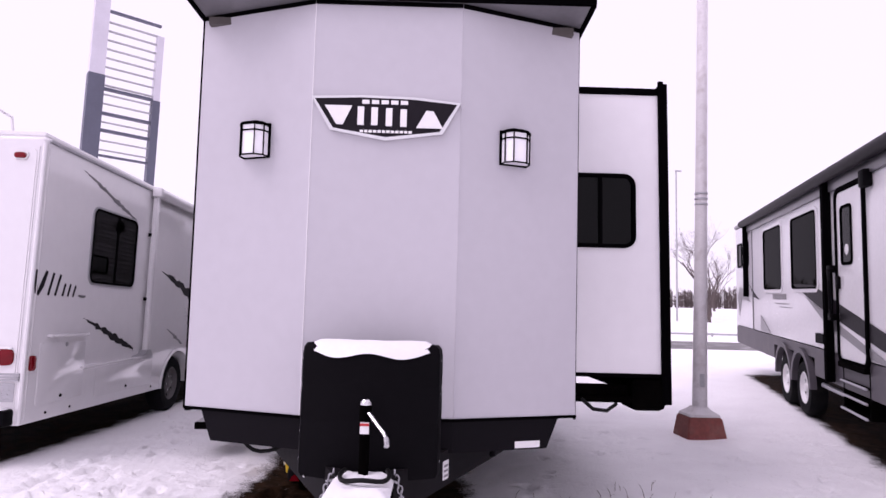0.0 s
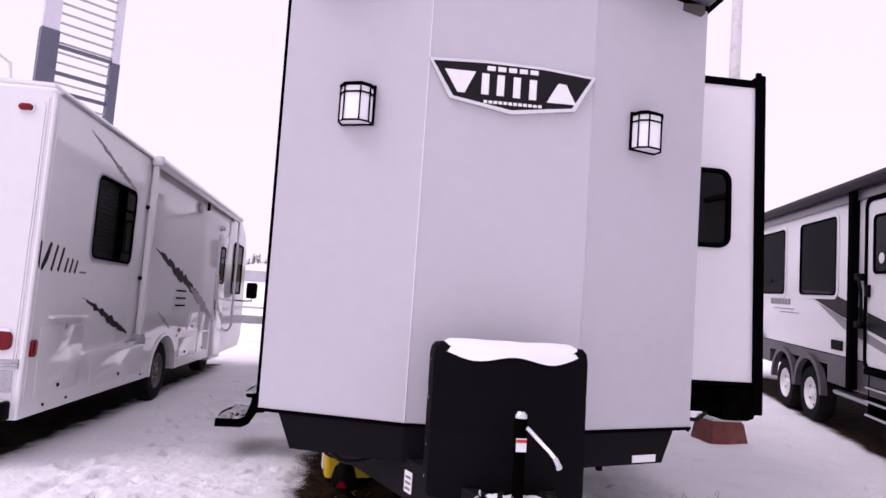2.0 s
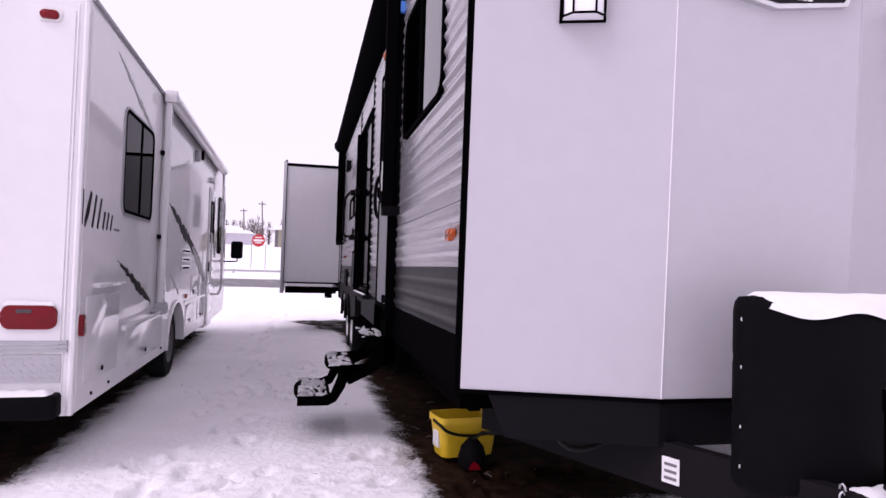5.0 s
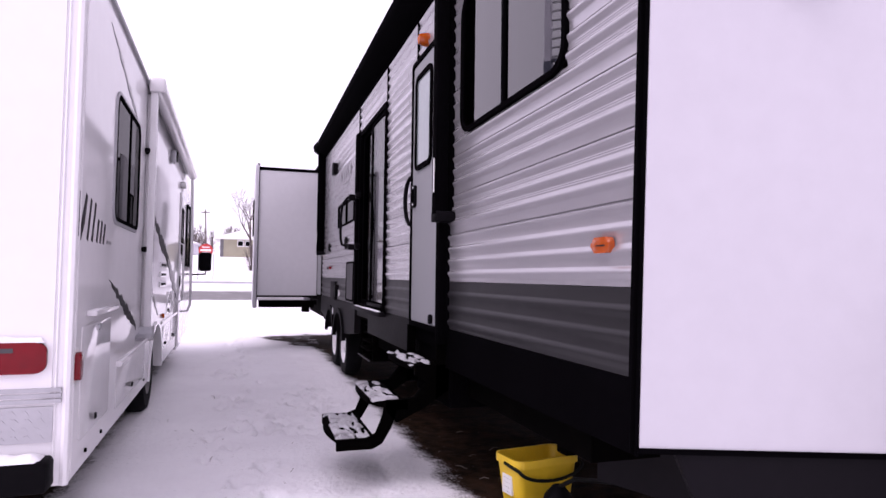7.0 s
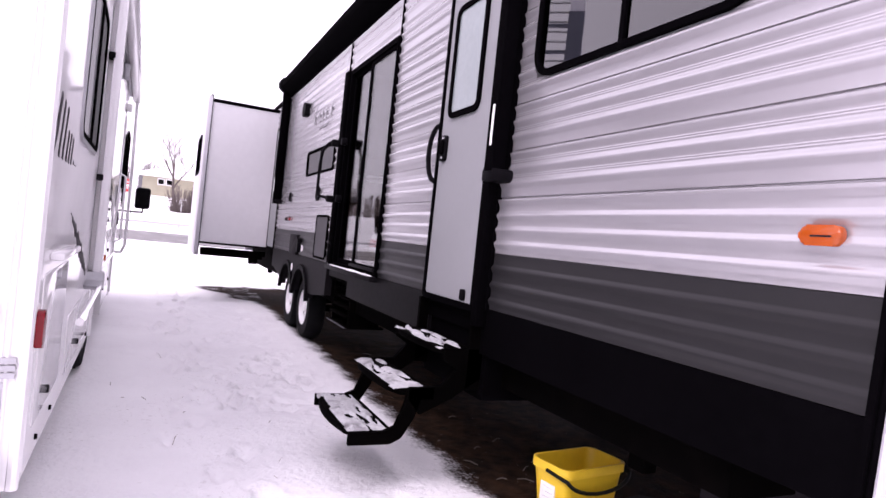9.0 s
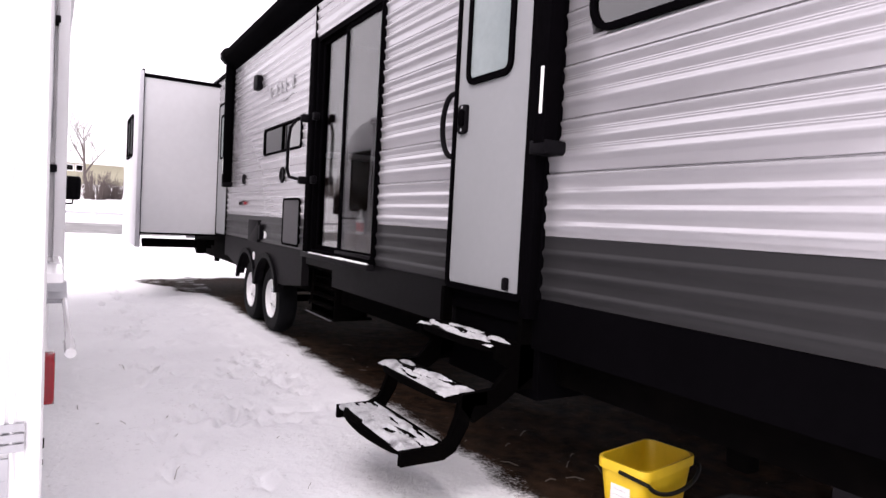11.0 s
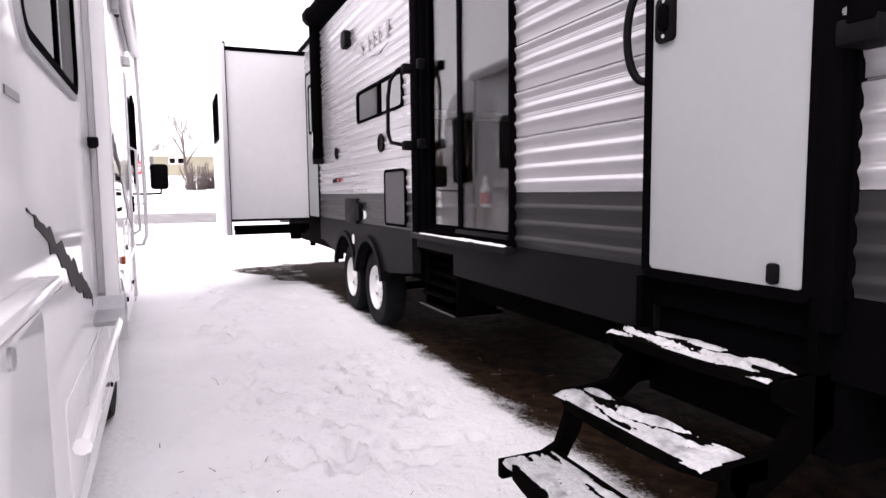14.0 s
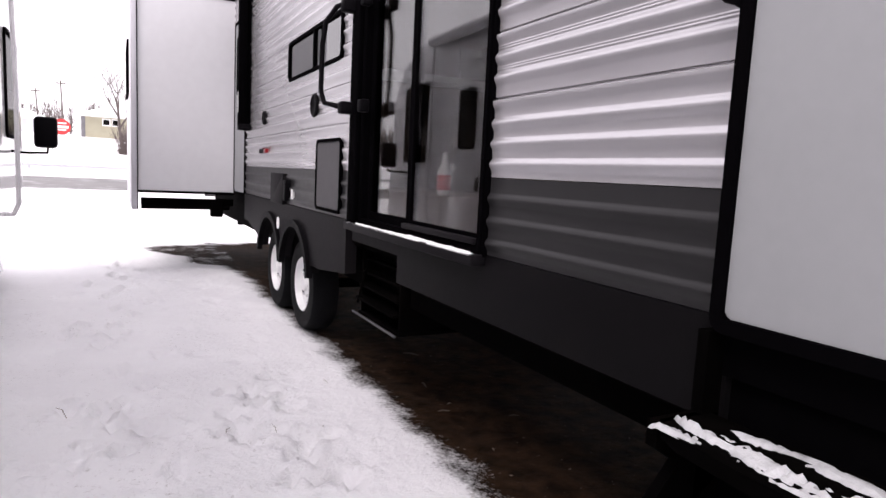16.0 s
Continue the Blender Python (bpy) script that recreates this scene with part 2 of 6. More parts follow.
def ring(pl, outer, inner, d0, d1, bm=None):
    """A frame between two outlines with the same number of corners."""
    bm = bm or bmesh.new()
    k = len(outer)
    L = [[bm.verts.new(pl.at(x, y, d)) for x, y in pts] for pts, d in ((outer, d0), (outer, d1), (inner, d1), (inner, d0))]
    for i in range(4):
        a, c = L[i], L[(i + 1) % 4]
        for j in range(k):
            bm.faces.new((a[j], a[(j + 1) % k], c[(j + 1) % k], c[j]))
    return bm


def inset(a0, a1, b0, b1, w, r):
    return rounded(a0, a1, b0, b1, r), rounded(a0 + w, a1 - w, b0 + w, b1 - w, max(r - w, 0.004))


def window(parent, pl, a0, a1, b0, b1, r=0.08, mull=(), glass=None, frame_mat=None, w=0.035, proud=0.022):
    """A framed vehicle window: rim, glass and upright bars."""
    o, i = inset(a0, a1, b0, b1, w, r)
    win = part("window", ring(pl, o, i, 0.0, proud), frame_mat or BLACK_TRIM, parent, "black-framed tinted window")
    g = part("pane", plate(pl, i, 0.003, 0.008), glass or DARK_GLASS, win, "dark tinted glass", smooth=False)
    g.visible_shadow = False
    for m in mull:
        part("mullion", plate(pl, rounded(m - 0.014, m + 0.014, b0 + w, b1 - w), 0.006, proud), frame_mat or BLACK_TRIM, win)
    return win


def wheel(parent, y, z, r, x_out, sign, name="wheel", rim_mat=None):
    """A tyre with a dished rim on an axle along x; sign is the way it faces."""
    w = 0.2
    tyre = [(-w, r * 0.62), (-w, r * 0.93), (-w * 0.8, r), (-w * 0.2, r), (0, r * 0.92), (0.008, r * 0.75), (0, r * 0.60), (-0.02, r * 0.57), (-w, r * 0.57)]
    rim = [(-0.012, r * 0.59), (0.0, r * 0.56), (-0.05, r * 0.5), (-0.07, r * 0.36), (-0.04, r * 0.22), (-0.035, r * 0.16), (-0.012, r * 0.14), (-0.008, 0.0)]
    c = (x_out, y, z)
    t = part(name, lathe(tyre, c, (sign, 0, 0), 40), RUBBER, parent, "black rubber tyre on a steel rim")
    rm = part("rim", lathe(rim, c, (sign, 0, 0), 40), rim_mat or RIM_WHITE, t, "dull steel rim" if rim_mat else "white painted steel rim")
    for k in range(6):
        a = 2 * math.pi * k / 6
        p = Vector((x_out - sign * 0.045, y + math.cos(a) * r * 0.27, z + math.sin(a) * r * 0.27))
        part("wheel_nut", lathe([(0, 0.013), (0.022, 0.012), (0.024, 0)], p, (sign, 0, 0), 6), CHROME, t)
        q = Vector((x_out - sign * 0.055, y + math.cos(a + 0.5) * r * 0.43, z + math.sin(a + 0.5) * r * 0.43))
        part("rim_slot", lathe([(0, 0.022), (0.004, 0.02), (0.004, 0)], q, (sign, 0, 0), 10), BLACK_STEEL, t)
    return t


def ribbon(pl, pts, w, d0, d1, bm=None):
    """A flat painted stroke of width w along points."""
    P = [Vector(p) for p in pts]
    up, lo = [], []
    for k, p in enumerate(P):
        t = (P[min(k + 1, len(P) - 1)] - P[max(k - 1, 0)]).normalized()
        s = Vector((-t.y, t.x)) * w / 2 * (0.6 if k in (0, len(P) - 1) else 1)
        up.append(tuple(p + s))
        lo.append(tuple(p - s))
    return plate(pl, up + lo[::-1], d0, d1, bm)


# ---------------------------------------------------------------- ground
RV_POSE = pose(5.51, 9.4, 0.2, 0, 0, -17) @ pose(0, 0, 0, 2.8)


def terrain(y):
    """The lot is level; past it the land climbs gently to the road, then up a bank."""
    if y < 18:
        return 0.0
    z = 0.033 * (y - 18)
    if y > 54:
        z += min((y - 54) / 20, 1) * 1.5
    return z


def spread(lo, hi, step, far):
    mid = list(np.arange(lo, hi, step))
    out, d = [], step
    p = hi
    while p < far:
        out.append(p)
        d *= 1.13
        p += d
    neg, d, p = [], step, lo - step
    while p > -far:
        neg.append(p)
        d *= 1.13
        p -= d
    return neg[::-1] + mid + out


def bare_distance(x, y):
    """Rough distance outside the ground that the vehicles keep free of snow (negative inside)."""
    def rect(px, py, x0, x1, y0, y1):
        return max(x0 - px, px - x1, y0 - py, py - y1)
    q = RV_POSE.inverted() @ Vector((x, y, 0))
    under_slide = max(-1.1 - 0.44 * (y - 14.1) - x, x - 1.0, 14.0 - y, y - 17.0)
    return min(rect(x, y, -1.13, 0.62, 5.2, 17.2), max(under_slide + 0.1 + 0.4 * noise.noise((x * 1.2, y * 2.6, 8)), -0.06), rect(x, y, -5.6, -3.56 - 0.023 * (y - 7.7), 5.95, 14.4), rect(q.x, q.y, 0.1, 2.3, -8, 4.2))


def ground():
    xs, ys = spread(-3.9, 4.6, 0.036, 900), spread(0.3, 14.5, 0.034, 900)
    prints = []
    for k in range(90):
        prints.append((random.uniform(-3.0, -1.5), random.uniform(4, 16), random.uniform(0.05, 0.11), random.uniform(0, 3.1), random.uniform(0.006, 0.018)))
    for k in range(46):
        prints.append((-2.5 + 0.15 * math.sin(k) + (0.12 if k % 2 else -0.12), 4.5 + k * 0.3, 0.11, 1.57 + random.uniform(-0.3, 0.3), 0.05))
    for k in range(120):
        prints.append((random.uniform(-3.6, 3), random.uniform(0.5, 6), random.uniform(0.05, 0.14), random.uniform(0, 3.1), random.uniform(0.015, 0.04)))
    for k in range(70):
        cx_, cy_ = ((-1.82, 9.92), (-1.8, 8.75), (-2.45, 9.6), (-2.0, 8.26), (-1.9, 9.3), (-2.6, 11.4), (-2.4, 8.2))[k % 7]
        prints.append((random.gauss(cx_, 0.13), random.gauss(cy_, 0.2), random.uniform(0.06, 0.13), random.uniform(0, 3.1), random.uniform(0.025, 0.058)))
    for k in range(110):
        prints.append((random.uniform(-3.0, -0.6), random.uniform(2.4, 6.2), random.uniform(0.07, 0.15), random.uniform(0, 3.1), random.uniform(0.02, 0.05)))
    for k in range(170):
        prints.append((random.uniform(1.0, 4.8), random.uniform(2.6, 8.5), random.uniform(0.04, 0.12), random.uniform(0, 3.1), random.uniform(0.012, 0.035)))
    H = np.zeros((len(xs), len(ys)))
    ax, ay = np.array(xs), np.array(ys)
    for px, py, r, a, d in prints:
        i0, i1 = np.searchsorted(ax, (px - 0.5, px + 0.5))
        j0, j1 = np.searchsorted(ay, (py - 0.5, py + 0.5))
        X, Y = np.meshgrid(ax[i0:i1] - px, ay[j0:j1] - py, indexing="ij")
        U, V = X * math.cos(a) + Y * math.sin(a), -X * math.sin(a) + Y * math.cos(a)
        rr = np.sqrt((U / r) ** 2 + (V / (r * 0.5)) ** 2)
        H[i0:i1, j0:j1] += d * (-np.exp(-rr ** 6) + 0.7 * np.exp(-((rr - 1.25) / 0.22) ** 2) * (0.5 + 0.5 * np.sin(5 * np.arctan2(V, U) + a * 9)))
    verts, bare = [], []
    for i, x in enumerate(xs):
        for j, y in enumerate(ys):
            z = terrain(y) + H[i, j]
            if 3 < x < 14 and -6 < y < 20:
                q = RV_POSE.inverted() @ Vector((x, y, 0))
                k = min(max((x - 3.6) / 1.6, 0), 1) * min(max((14 - x) / 3, 0), 1) * min(max((20 - y) / 3, 0), 1) * min(max((y + 6) / 3, 0), 1)
                z += k * max(0.2 + 0.049 * q.y, -0.1)
            b = bare_distance(x, y) if -12 < x < 14 and -6 < y < 25 else 5.0
            if -30 < x < 30 and -30 < y < 40:
                z += 0.02 * noise.noise((x * 0.7, y * 0.7, 0)) + 0.012 * noise.noise((x * 3, y * 3, 4))
                z += 0.02 * max(min(b * 4, 1), -1)
            else:
                z += 0.15 * noise.noise((x * 0.05, y * 0.05, 0))
            verts.append((x, y, z - 0.01))
            bare.append(b)
    n = len(ys)
    faces = [(i * n + j, (i + 1) * n + j, (i + 1) * n + j + 1, i * n + j + 1) for i in range(len(xs) - 1) for j in range(n - 1)]
    me = bpy.data.meshes.new("ground")
    me.from_pydata(verts, [], faces)
    at = me.attributes.new("bare", "FLOAT", "POINT")
    at.data.foreach_set("value", np.array(bare, dtype=np.float32))
    me.shade_smooth()
    me.materials.append(snow_ground_material())
    ob = new("ground", me)
    return tagged(ob, "trodden snow over wet brown soil", "ground", kind="structure")


def snow_ground_material():
    m = bpy.data.materials.new("trodden_snow")
    m.use_nodes = True
    n, l = m.node_tree.nodes, m.node_tree.links
    b = n["Principled BSDF"]
    co, at = n.new("ShaderNodeTexCoord"), n.new("ShaderNodeAttribute")
    at.attribute_name = "bare"

    def noise_node(s, detail=5.0, rough=0.6):
        t = n.new("ShaderNodeTexNoise")
        t.inputs["Scale"].default_value, t.inputs["Detail"].default_value, t.inputs["Roughness"].default_value = s, detail, rough
        l.new(co.outputs["Object"], t.inputs["Vector"])
        return t.outputs[0]

    def calc(op, a, c, d=None):
        x = n.new("ShaderNodeMath")
        x.operation = op
        for sock, v in zip(x.inputs, (a, c, d)):
            if v is None:
                continue
            if isinstance(v, (int, float)):
                sock.default_value = v
            else:
                l.new(v, sock)
        return x.outputs[0]

    def ramp(sock, lo, hi, a=0.0, c=1.0):
        r = n.new("ShaderNodeMapRange")
        for i, v in enumerate((lo, hi, a, c)):
            r.inputs[i + 1].default_value = v
        l.new(sock, r.inputs[0])
        return r.outputs[0]

    def blend(fac, a, c):
        x = n.new("ShaderNodeMix")
        x.data_type = "RGBA"
        for sock, v in ((x.inputs[0], fac), (x.inputs[6], a), (x.inputs[7], c)):
            if isinstance(v, tuple):
                sock.default_value = (*v, 1)
            else:
                l.new(v, sock)
        return x.outputs[2]

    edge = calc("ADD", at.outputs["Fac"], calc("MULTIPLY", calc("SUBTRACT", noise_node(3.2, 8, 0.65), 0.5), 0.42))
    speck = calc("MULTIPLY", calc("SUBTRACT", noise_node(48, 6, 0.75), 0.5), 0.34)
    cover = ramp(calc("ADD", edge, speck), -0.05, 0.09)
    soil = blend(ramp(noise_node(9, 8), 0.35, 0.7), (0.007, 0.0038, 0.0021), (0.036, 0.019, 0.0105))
    soil = blend(ramp(noise_node(30, 3), 0.69, 0.73), soil, (0.16, 0.13, 0.11))
    snow = blend(ramp(noise_node(1.1, 6), 0.35, 0.75), (0.93, 0.925, 0.935), (0.85, 0.84, 0.855))
    grit = calc("MULTIPLY", ramp(noise_node(30, 5, 0.8), 0.58, 0.70), ramp(noise_node(1.5, 5), 0.44, 0.58))
    snow = blend(calc("MULTIPLY", grit, 0.55), snow, (0.28, 0.25, 0.22))
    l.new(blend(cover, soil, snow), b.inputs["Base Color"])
    l.new(ramp(cover, 0, 1, 0.8, 0.85), b.inputs["Roughness"])
    l.new(ramp(cover, 0, 1, 0.03, 0.3), b.inputs["Specular IOR Level"])
    bp = n.new("ShaderNodeBump")
    bp.inputs["Strength"].default_value, bp.inputs["Distance"].default_value = 0.6, 0.03
    l.new(calc("ADD", noise_node(18, 8, 0.65), calc("MULTIPLY", cover, 0.6)), bp.inputs["Height"])
    l.new(bp.outputs[0], b.inputs["Normal"])
    return m


ground()
road = bmesh.new()
for y0, y1 in ((28.2, 33.8),):
    a = [road.verts.new((x, y, terrain(y) + 0.03)) for x, y in ((-400, y0), (400, y0), (400, y1), (-400, y1))]
    top = road.faces.new(a)
    ext = bmesh.ops.extrude_face_region(road, geom=[top])
    bmesh.ops.translate(road, vec=(0, 0, -0.3), verts=[v for v in ext["geom"] if isinstance(v, bmesh.types.BMVert)])
solo("road", road, ASPHALT, "wet grey asphalt road with slush", "road", kind="structure")

# ---------------------------------------------------------------- grey travel trailer
WX = -1.235                                # the long wall with the doors
Y0, Y1 = 4.485, 17.0
YN = 4.205                                  # middle of the nose
FX = 0.452
Z0, ZT = 0.78, 3.29
LEAN = 0.045                                # the nose leans forwards as it rises
TL = Plane((WX, 0, 0), (0, 1, 0), (-1, 0, 0))
NOSE = Plane((0, YN + LEAN * Z0, 0), (1, 0, 0), (0, -1, 0), (0, -LEAN, 1))
fl = Vector((-FX - WX, YN - Y0, 0))
FACET_L = Plane((WX, Y0 + LEAN * Z0, 0), fl, (fl.y, -fl.x, 0), (0, -LEAN, 1))
FACET_R = Plane((-WX, Y0 + LEAN * Z0, 0), (-fl.x, fl.y, 0), (-fl.y, -fl.x, 0), (0, -LEAN, 1))


def lean(y, z):
    return y - LEAN * (z - Z0)


FLEN = fl.length

trailer = thing("travel_trailer", (0, 10.5, 0), "grey travel trailer with corrugated silver and charcoal siding", "travel trailer")

# nose panels
for nm, pl, a0, a1 in (("front_panel", FACET_L, 0.0, FLEN), ("front_panel", NOSE, -FX, FX), ("front_panel", FACET_R, 0.0, FLEN)):
    part(nm, plate(pl, rounded(a0 + 0.002, a1 - 0.002, Z0, ZT), -0.03, 0.0), GREY_GELCOAT, trailer, "smooth pale grey gelcoat front panel")
for s in (-1, 1):
    part("corner_trim", tube([(s * FX, YN - 0.001, Z0), (s * FX, lean(YN - 0.001, ZT), ZT)], 0.003, 8), WHITE_GELCOAT if s < 0 else GREY_GELCOAT, trailer)
    part("corner_trim", tube([(s * 1.232, Y0 + 0.016, Z0 - 0.03), (s * 1.232, lean(Y0 + 0.016, ZT), ZT)], 0.009, 8), BLACK_TRIM, trailer)

# skirt below the nose
for pl, a0, a1, b in ((FACET_L, 0.0, FLEN, Z0), (NOSE, -FX, FX, Z0), (FACET_R, 0, FLEN, Z0)):
    part("front_trim", plate(pl, rounded(a0 - 0.004, a1 + 0.004, Z0 - 0.018, Z0), -0.04, 0.006), BLACK_TRIM, trailer)
part("front_skirt", plate(FACET_L, [(0.12, Z0 - 0.018), (FLEN, Z0 - 0.018), (FLEN, Z0 - 0.2), (0.2, Z0 - 0.2)], -0.05, -0.01), NOSE_GREY, trailer)
part("front_skirt", plate(FACET_R, [(0.12, Z0 - 0.018), (FLEN, Z0 - 0.018), (FLEN, Z0 - 0.2), (0.2, Z0 - 0.2)], -0.05, -0.01), NOSE_GREY, trailer)
part("front_skirt", plate(NOSE, rounded(-FX, FX, Z0 - 0.2, Z0 - 0.018), -0.05, -0.01), NOSE_GREY, trailer)

# siding: ribbed sheets between the openings
PANEL = 0.2435                             # height of one siding sheet, seam to seam
SEAM = 1.595


def rib(z, under_seam=False):
    """One rounded rib: a soft underside, a crest, a short upper slope, and two fine ridges above it."""
    low = [(z - 0.038, 0.0), (z - 0.028, 0.0035), (z - 0.014, 0.0118), (z - 0.007, 0.0135)]
    if under_seam:
        return low + [(z, 0.0125), (z + 0.006, 0.004), (z + 0.0075, -0.012), (z + 0.0125, -0.012), (z + 0.014, 0.0)]
    ridges = [(z + f, d) for f, d in ((0.021, 0.0), (0.023, 0.0016), (0.026, 0.0016), (0.028, 0.0), (0.03, 0.0), (0.032, 0.0016), (0.035, 0.0016), (0.037, 0.0))]
    return low + [(z - 0.001, 0.0125), (z + 0.009, 0.005), (z + 0.014, 0.001), (z + 0.018, 0.0)] + (ridges if z > SEAM else [])


SILVER_RIBS, DARK_RIBS = [], []
for k in range(-1, 8):
    s_ = SEAM + k * PANEL
    SILVER_RIBS += rib(s_ + 0.0805) + rib(s_ + 0.1565) + rib(s_ + 0.2335, True)
SILVER_RIBS = rib(1.356) + [p for p in SILVER_RIBS if p[0] > 1.395]
for z_ in (1.052, 1.138, 1.226):
    DARK_RIBS += rib(z_)


def siding(name, y0, y1, z0, z1, mat, ribs=None):
    bm = bmesh.new()
    zs = [(z, d) for z, d in (ribs or SILVER_RIBS) if z0 + 0.002 < z < z1 - 0.002]
    zs = [(z0, 0.0)] + zs + [(z1, 0.0)]

    def front(z):
        return lean(y0, z) if y0 < Y0 + 0.1 else y0

    a = [bm.verts.new((WX - d, front(z), z)) for z, d in zs]
    c = [bm.verts.new((WX - d, y1, z)) for z, d in zs]
    for i in range(len(zs) - 1):
        bm.faces.new((a[i], c[i], c[i + 1], a[i + 1]))
    e = [bm.verts.new((WX + 0.04, y, z)) for y, z in ((front(z0), z0), (y1, z0), (y1, z1), (front(z1), z1))]
    bm.faces.new(e)
    bm.faces.new((a[0], c[0], e[1], e[0]))
    bm.faces.new((a[-1], c[-1], e[2], e[3]))
    bm.faces.new(a + [e[3], e[0]])
    bm.faces.new(c + [e[2], e[1]])
    return part(name, bm, mat, trailer, "ribbed metal siding sheet")


DOOR = (6.59, 7.24, 1.0, 2.9)
PATIO = (8.36, 9.85, 1.0, 2.96)
BIGWIN = (4.95, 6.25, 2.18, 3.02)
SMALLWIN = (10.15, 11.52, 1.99, 2.3)
REARDOOR = (13.45, 14.1, 1.0, 2.9)
ZB = 1.3
for y0, y1, z0, z1 in ((Y0 + 0.03, DOOR[0], ZB, BIGWIN[2] + 0.01), (Y0 + 0.03, BIGWIN[0] + 0.01, BIGWIN[2] + 0.01, BIGWIN[3] - 0.01), (BIGWIN[1] - 0.01, DOOR[0], BIGWIN[2] + 0.01, BIGWIN[3] - 0.01),
                       (Y0 + 0.03, DOOR[0], BIGWIN[3] - 0.01, ZT), (DOOR[0], DOOR[1], DOOR[3], ZT), (DOOR[1], PATIO[0], ZB, ZT), (PATIO[0], PATIO[1], PATIO[3], ZT),
                       (PATIO[1], REARDOOR[0], ZB, SMALLWIN[2] + 0.01), (PATIO[1], SMALLWIN[0] + 0.01, SMALLWIN[2] + 0.01, SMALLWIN[3] - 0.01), (SMALLWIN[1] - 0.01, REARDOOR[0], SMALLWIN[2] + 0.01, SMALLWIN[3] - 0.01), (PATIO[1], REARDOOR[0], SMALLWIN[3] - 0.01, ZT), (REARDOOR[0], REARDOOR[1], REARDOOR[3], ZT), (REARDOOR[1], Y1, ZB, ZT)):
    siding("siding", y0, y1, z0, z1, SIDING)
for y0, y1 in ((Y0 + 0.03, DOOR[0]), (DOOR[1], PATIO[0]), (PATIO[1], REARDOOR[0]), (REARDOOR[1], Y1)):
    siding("siding", y0, y1, 1.0, ZB - 0.003, SIDING_DARK, DARK_RIBS)
# smooth skirt under the siding
part("skirt", plate(TL, [(Y0 + 0.01, 0.75), (DOOR[0] - 0.02, 0.75), (DOOR[0] - 0.02, 0.997), (Y0 + 0.01, 0.997)], -0.03, 0.002), BLACK_TRIM, trailer, "black painted skirt")
part("skirt", plate(TL, [(DOOR[1] + 0.01, 0.74), (9.2, 0.74), (9.2, 0.997), (DOOR[1] + 0.01, 0.997)], -0.03, 0.004), SKIRT_DARK, trailer, "dark charcoal skirt")
part("skirt", plate(TL, [(9.2, 0.88), (PATIO[1] + 0.05, 0.88), (PATIO[1] + 0.05, 0.997), (9.2, 0.997)], -0.03, 0.0), CHARCOAL, trailer)

# body shell: far wall, rear, roof, floor
part("wall", box(1.19, 1.235, Y0, Y1, Z0, ZT), GREY_GELCOAT, trailer)
part("rear_wall", box(WX, 1.235, Y1, Y1 + 0.04, Z0, ZT), GREY_GELCOAT, trailer)
part("floor_pan", box(WX + 0.03, 1.2, YN + 0.35, Y1, 0.86, 0.97), BLACK_STEEL, trailer)
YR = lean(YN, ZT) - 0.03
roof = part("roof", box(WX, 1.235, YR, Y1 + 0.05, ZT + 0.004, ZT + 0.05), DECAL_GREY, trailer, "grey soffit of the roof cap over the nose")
part("roof_cap", box(WX + 0.01, 1.225, YR + 0.04, Y1, ZT + 0.052, ZT + 0.14, 0.02), WHITE_GELCOAT, roof, "white roof cap")
part("fascia", box(WX - 0.03, 1.265, YR - 0.03, YR, ZT - 0.006, ZT + 0.055, 0.008), BLACK_TRIM, roof)
for s in (-1, 1):
    part("gutter", box(s * 1.25 - 0.014, s * 1.25 + 0.02, YR, Y1, ZT - 0.006, ZT + 0.06, 0.006), BLACK_TRIM, roof)
for pl, a0, a1 in ((FACET_L, 0.0, FLEN), (NOSE, -FX, FX), (FACET_R, 0.0, FLEN)):
    part("top_trim", plate(pl, rounded(a0 + 0.002, a1 - 0.002, ZT - 0.022, ZT), 0.001, 0.014), BLACK_TRIM, roof)
for x in (-1.12, 1.12):
    part("clearance_light", box(x - 0.05, x + 0.05, YR + 0.0, YR + 0.04, ZT + 0.06, ZT + 0.1, 0.01), RED_LENS, roof, "red clearance light")


def snow_patch(x0, x1, y0, y1, z, h, step=0.02, hole=-2.0, seed=0.0):
    """A low uneven cake of snow on a level top, which it sinks into where the noise falls under hole."""
    bm = bmesh.new()
    nx, ny = max(int((x1 - x0) / step), 2), max(int((y1 - y0) / step), 2)
    V = {}
    for i in range(nx + 1):
        for j in range(ny + 1):
            x, y = x0 + (x1 - x0) * i / nx, y0 + (y1 - y0) * j / ny
            e = min(i, nx - i, j, ny - j)
            k = min(e / 3, 1) ** 0.5
            if hole > -1.5:
                n_ = 0.7 * noise.noise((x * 16 + seed, y * 6, seed)) + 0.6 * noise.noise((x * 46, y * 7 + seed, 2)) + 0.3 * noise.noise((x * 80, y * 60 + seed, 3)) - hole
                k = min(k, max(min(n_ * 3.5, 1), -0.3)) * (0.55 + 0.6 * max(noise.noise((x * 6, y * 5 + seed, 7)) + 0.4, 0))
            V[i, j] = bm.verts.new((x, y, z - 0.004 + (h + 0.004) * k * (0.85 + 0.3 * noise.noise((x * 17 + seed, y * 17, 1)))))
    for i in range(nx):
        for j in range(ny):
            bm.faces.new((V[i, j], V[i + 1, j], V[i + 1, j + 1], V[i, j + 1]))
    return bm


